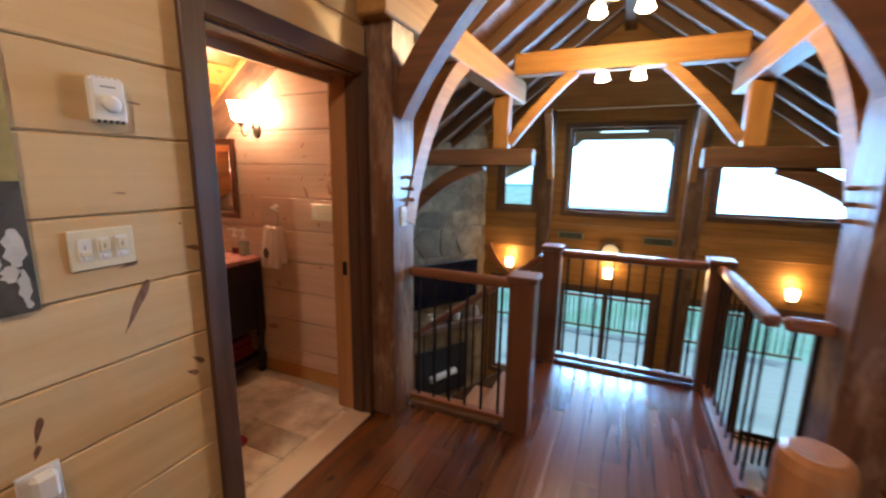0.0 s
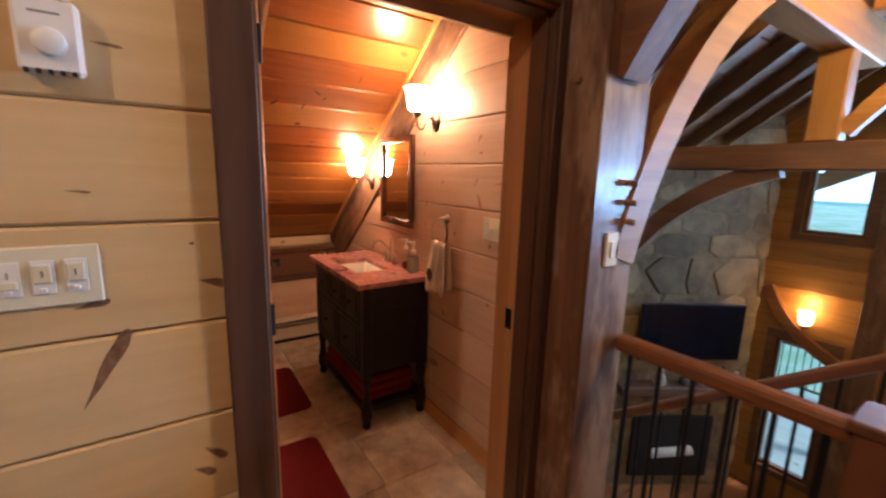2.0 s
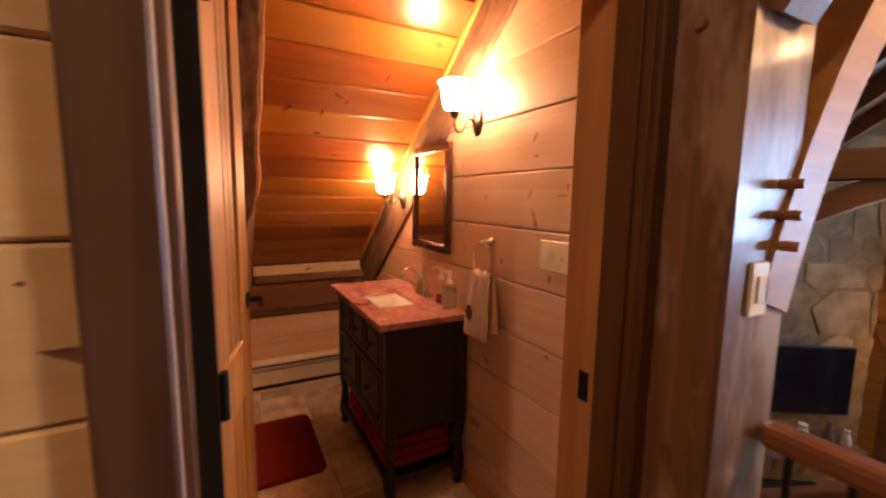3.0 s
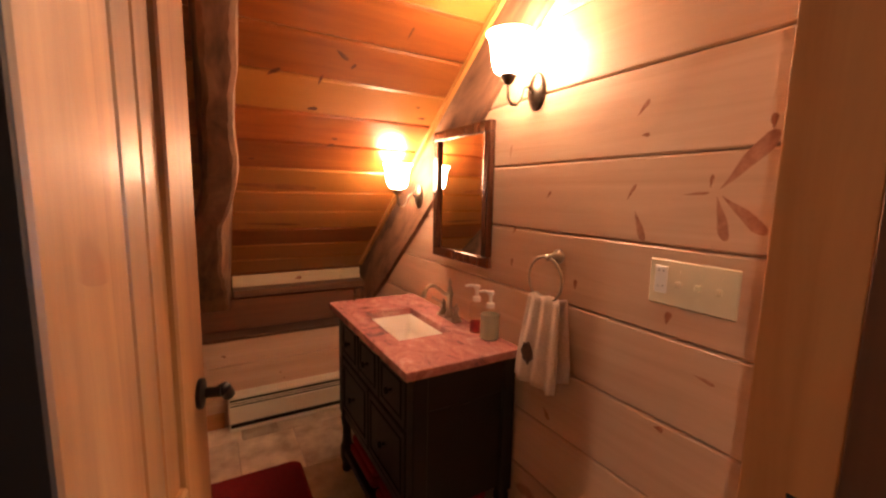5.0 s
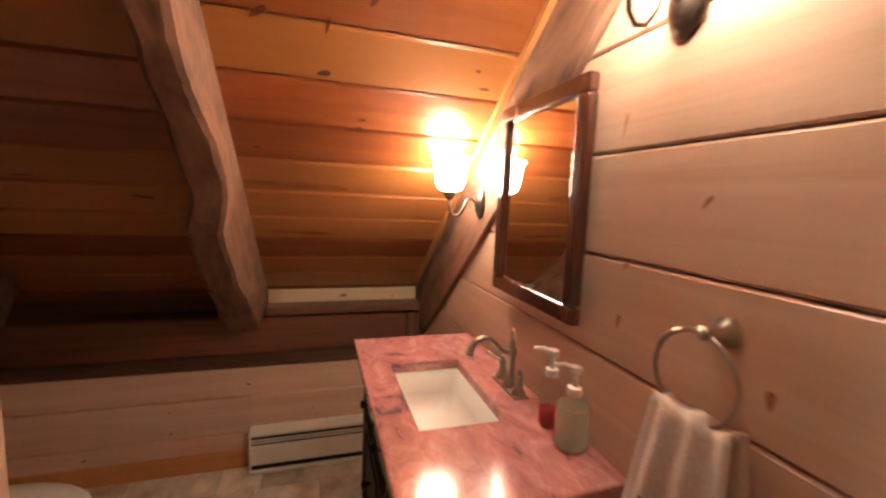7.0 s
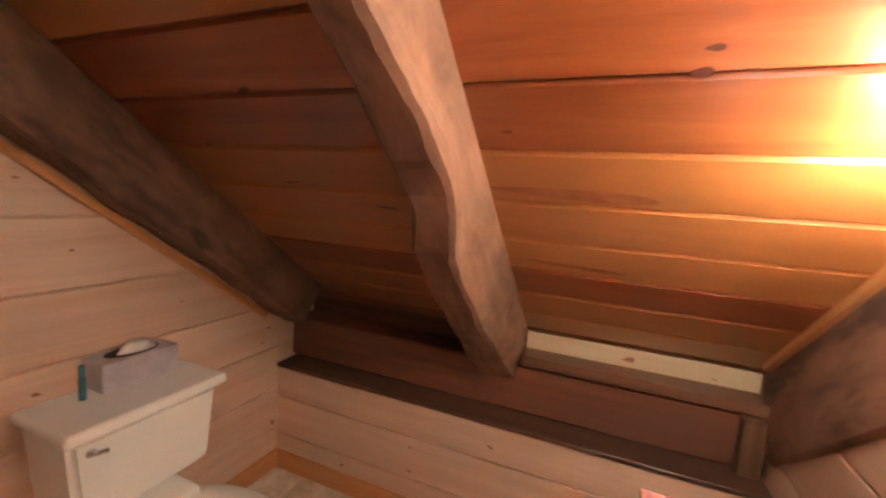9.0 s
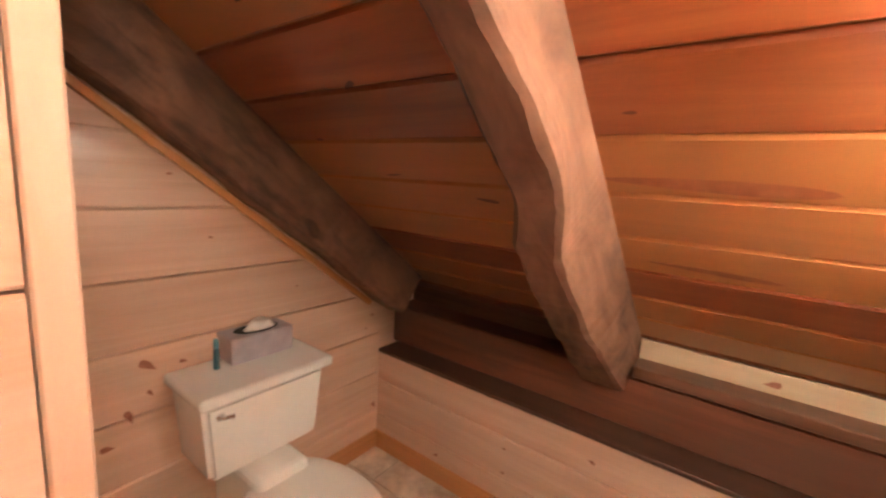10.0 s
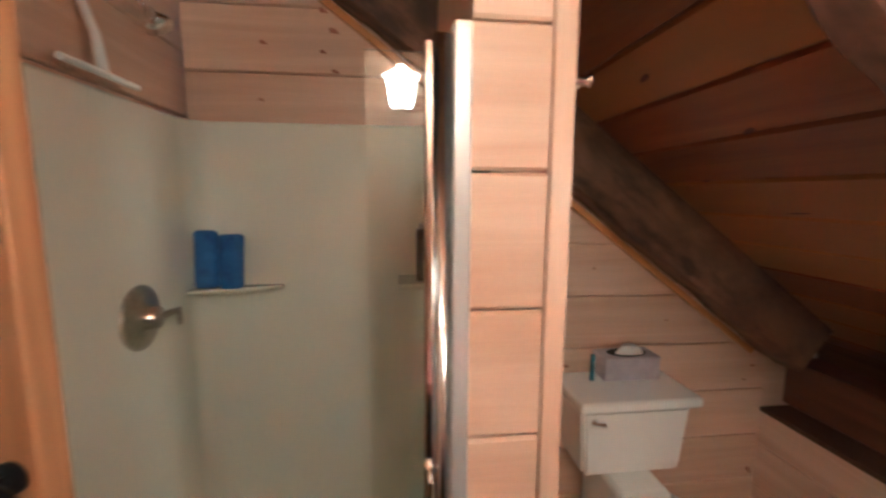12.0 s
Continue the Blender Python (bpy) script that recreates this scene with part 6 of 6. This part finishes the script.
for sg in (-1, 1):
    part("truss_rafter", prism(bmesh.new(), [(0, 2.86), (sg * 4.4, 0.66), (sg * 4.4, 0.40), (0, 2.60)], Matrix.Translation((MID, GY + 1.95, 0)), 0.1), porch_wood, porch)
    part("brace", prism(bmesh.new(), [(sg * 1.16, 1.70), (sg * 1.13, 1.98), (sg * 0.92, 2.219), (sg * 0.80, 2.219), (sg * 1.02, 1.95), (sg * 1.06, 1.70)], Matrix.Translation((MID, GY + 1.96, 0)), 0.08), porch_wood, porch)
    part("post", B((MID + sg * 1.20 - 0.07, GY + 1.93, LOW - 0.049), (MID + sg * 1.20 + 0.07, GY + 2.07, 2.219), 0.006), porch_wood, porch)
dr = thing("deck_railing", (0, GY + 3.9, LOW), "deck railing with thin balusters", "railing")
part("top_rail", B((-4.2, GY + 3.86, LOW + 0.9), (4.1, GY + 3.95, LOW + 0.95), 0.005), timber_x, dr)
part("bottom_rail", B((-4.2, GY + 3.88, LOW + 0.06), (4.1, GY + 3.93, LOW + 0.10)), timber_x, dr)
for k in range(70):
    part("baluster", B((-4.15 + 0.119 * k, GY + 3.897, LOW + 0.1005), (-4.135 + 0.119 * k, GY + 3.912, LOW + 0.8995)), iron, dr)

# ---- pieces of the floors ----
tile_mat = noisy("travertine", (0.40, 0.30, 0.21), (0.82, 0.72, 0.58), 6.5, 0.42, 0, 0.15, 0.15, 8)
_nt2 = tile_mat.node_tree
_bs = _nt2.nodes["Principled BSDF"]
_src = _bs.inputs["Base Color"].links[0].from_socket
_oi = _nt2.nodes.new("ShaderNodeObjectInfo")
_hs = _nt2.nodes.new("ShaderNodeHueSaturation")
_nt2.links.new(maths(_nt2, 'MULTIPLY_ADD', _oi.outputs["Random"], 0.5), _hs.inputs["Value"])
_nt2.nodes[-1].inputs[2].default_value = 0.7
_nt2.links.new(_src, _hs.inputs["Color"])
_nt2.links.new(_hs.outputs[0], _bs.inputs["Base Color"])
rng = random.Random(3)
x = -3.90
while x < BX + 0.09:
    w = rng.choice((0.20, 0.31, 0.41))
    x1 = min(x + w, BX + 0.098)
    y = TY - rng.uniform(0, 0.2)
    while y < VY:
        l = rng.choice((0.20, 0.31, 0.41, 0.41))
        a, b = max(y, TY), min(y + l, VY - 0.002)
        y += l
        if b - a > 0.03 and x1 - x > 0.03 and not (b > 2.3 and x1 > -2.5 and x < -1.5 and (a + b) / 2 < 4.0):
            part("tile", B((x + 0.002, a + 0.002, -0.0115), (x1 - 0.002, b - 0.002, 0.0), 0.0025), tile_mat, bath_floor)
    x = x1
rng = random.Random(5)
x = -1.268
while x < 0.815:
    x1 = min(x + 0.127, 0.818)
    y = 1.2 - rng.uniform(0, 1.2)
    top_y = 6.498 if x >= -0.45 else 5.258
    while y < top_y:
        l = rng.uniform(1.1, 2.0)
        a, b = y, min(y + l, top_y)
        y += l
        if b - a > 0.05:
            part("plank", B((x + 0.0008, a + 0.0008, -0.0195), (x1 - 0.0008, b - 0.0008, 0.0), 0.0015), plank_floor, floor if b < 5.27 or a < 5.26 else floor_landing)
    x = x1
rest = structure("floor_bedroom", B((0.8185, -0.3, -0.0195), (3.95, 5.24, 0.0)), plank_floor, "reddish-brown plank floor of the bedroom side", "floor")

# dark grown-in knots of the boards
knot_mat = noisy("knot_wood", (0.12, 0.05, 0.028), (0.30, 0.16, 0.085), 45, 0.5)
knot_red = noisy("knot_red", (0.24, 0.08, 0.042), (0.40, 0.17, 0.10), 50, 0.5)
knot_pale = noisy("knot_pale", (0.30, 0.11, 0.065), (0.50, 0.25, 0.16), 40, 0.5)


def knot(parent, axis, face, out, u, z, length, width, tilt, mat):
    """A knot in a board's face: a pointed oval, long side tilted from the board's run."""
    ca, sa = math.cos(radians(tilt)), math.sin(radians(tilt))
    ring = []
    for k in range(20):
        a = 2 * math.pi * k / 20
        p = length / 2 * math.cos(a)
        q = width / 2 * math.sin(a) * (0.55 + 0.45 * math.cos(a)) * (1 + 0.12 * math.sin(5 * a))
        ring.append((u + p * ca - q * sa, z + p * sa + q * ca))
    R = []
    for d in (-0.001, 0.0004):
        R.append([(face + out * d, a_, b_) if axis == 'x' else (a_, face + out * d, b_) for a_, b_ in ring])
    part("knot", loft(bmesh.new(), R), mat, parent)


for u, z, l, w, ti in ((3.810, 1.100, 0.180, 0.040, 61), (3.80, 1.238, 0.06, 0.022, 10), (3.99, 0.84, 0.06, 0.03, -40), (3.965, 0.80, 0.05, 0.03, -30), (3.53, 0.83, 0.075, 0.028, 75), (4.012, 1.259, 0.06, 0.03, -15), (3.52, 0.77, 0.04, 0.024, 70), (3.80, 1.46, 0.04, 0.008, -5), (3.975, 1.349, 0.012, 0.010, 0), (3.868, 1.729, 0.05, 0.010, -4)):
    knot(wall_hall, 'x', HX, 1, u, z, l, w, ti, knot_mat)

for u, z, l, w, ti in ((-1.600, 1.55, 0.15, 0.050, 50), (-1.598, 1.440, 0.12, 0.040, -40), (-1.640, 1.428, 0.10, 0.034, -75), (-1.70, 1.482, 0.06, 0.010, 5), (-1.668, 1.51, 0.03, 0.012, 85), (-1.836, 1.398, 0.085, 0.030, -68), (-1.866, 1.485, 0.05, 0.014, 60), (-1.738, 1.176, 0.034, 0.026, 80), (-1.735, 0.884, 0.026, 0.022, 0), (-1.64, 1.055, 0.05, 0.014, -10),
                       (-2.376, 1.63, 0.05, 0.010, 80), (-1.85, 1.697, 0.05, 0.018, 50), (-1.838, 1.63, 0.022, 0.016, 0), (-2.13, 0.73, 0.05, 0.028, -50), (-2.036, 1.20, 0.032, 0.022, 90), (-1.563, 1.626, 0.03, 0.020, 90), (-2.345, 1.222, 0.034, 0.016, 80), (-2.337, 1.343, 0.026, 0.016, 60), (-2.17, 1.475, 0.03, 0.014, 50)):
    knot(wall_vanity, 'y', VY, -1, u - 0.024, z - 0.012, l, w, ti, knot_pale if l > 0.045 else knot_red)
for u, z, l, w, ti in ((-2.857, 0.816, 0.06, 0.04, 40), (-2.86, 0.72, 0.028, 0.018, 60), (-3.838, 0.765, 0.022, 0.018, 0), (-3.872, 0.25, 0.04, 0.03, 60), (-2.942, 1.43, 0.02, 0.012, 0), (-3.80, 0.70, 0.02, 0.012, 0), (-2.80, 0.66, 0.05, 0.03, 70), (-2.96, 0.80, 0.028, 0.02, 20), (-2.74, 0.58, 0.04, 0.03, 10), (-3.62, 1.02, 0.016, 0.012, 0), (-2.70, 1.33, 0.03, 0.02, 40), (-3.40, 0.99, 0.016, 0.01, 0), (-3.06, 1.22, 0.018, 0.012, 0)):
    knot(wall_toilet, 'y', TY, 1, u, z, l, w, ti, knot_red)
for u, z, l in ((-1.791, 2.045, 0.03), (-2.035, 2.094, 0.04), (-1.995, 2.022, 0.028), (-2.037, 1.956, 0.03), (-1.774, 1.851, 0.02), (-2.00, 2.16, 0.035)):
    knot(wall_shower, 'y', TY, 1, u, z, l, l * 0.7, 20, knot_red)
for u, z, l, w, ti in ((4.28, 0.454, 0.03, 0.018, -20), (3.92, 0.224, 0.02, 0.014, 0), (3.557, 0.133, 0.028, 0.018, 30), (3.918, 0.337, 0.018, 0.012, 0), (4.60, 0.29, 0.016, 0.012, 0), (4.62, 0.25, 0.016, 0.010, 0)):
    knot(wall_knee, 'x', KX, 1, u, z, l, w, ti, knot_red)
knot(eave_board, 'x', -4.11, 1, 4.763, 0.862, 0.05, 0.034, 10, knot_red)
knot(eave_board, 'x', -4.11, 1, 5.06, 0.85, 0.018, 0.012, 0, knot_red)
# knots and dark heartwood in the sloped ceiling
dark_heart = noisy("dark_heart", (0.07, 0.016, 0.008), (0.16, 0.042, 0.018), 40, 0.4)
heart_streak = noisy("heart_streak", (0.22, 0.066, 0.020), (0.34, 0.115, 0.036), 14, 0.4)


def slope_knot(s, y, l, w, tilt):
    ca, sa = math.cos(radians(tilt)), math.sin(radians(tilt))
    ring = []
    for k in range(18):
        a = 2 * math.pi * k / 18
        p, q = l / 2 * math.cos(a), w / 2 * math.sin(a) * (0.7 + 0.3 * math.cos(a))
        ring.append((s + p * sa + q * ca, y + p * ca - q * sa))
    part("knot", loft(bmesh.new(), [[(a, b, z) for a, b in ring] for z in (0.003, 0.0006)]), heart_streak if l > 0.2 else dark_heart, ceiling_bath, "", SLOPE_L)


for s, y, l, w, ti in ((1.649, 4.641, 0.05, 0.014, 80), (1.656, 4.475, 0.055, 0.022, 40), (1.77, 4.70, 0.06, 0.024, -35), (1.73, 4.75, 0.03, 0.02, 60), (1.91, 4.92, 0.05, 0.012, 80), (1.504, 4.633, 0.040, 0.026, 10), (1.52, 5.12, 0.04, 0.016, 0), (1.58, 5.08, 0.02, 0.012, 0), (1.343, 4.755, 0.028, 0.016, 0),
                        (1.308, 3.79, 0.045, 0.022, 20), (1.302, 4.746, 0.034, 0.026, 0), (0.87, 4.0, 0.075, 0.022, -8), (1.128, 3.485, 0.03, 0.016, 0), (0.967, 3.69, 0.07, 0.010, 5), (0.985, 4.54, 0.40, 0.055, -3), (0.84, 4.32, 0.04, 0.016, 0), (0.64, 4.56, 0.30, 0.035, -4), (1.56, 3.66, 0.05, 0.022, 15), (1.18, 4.42, 0.025, 0.012, 0)):
    slope_knot(s, y, l, w, ti)
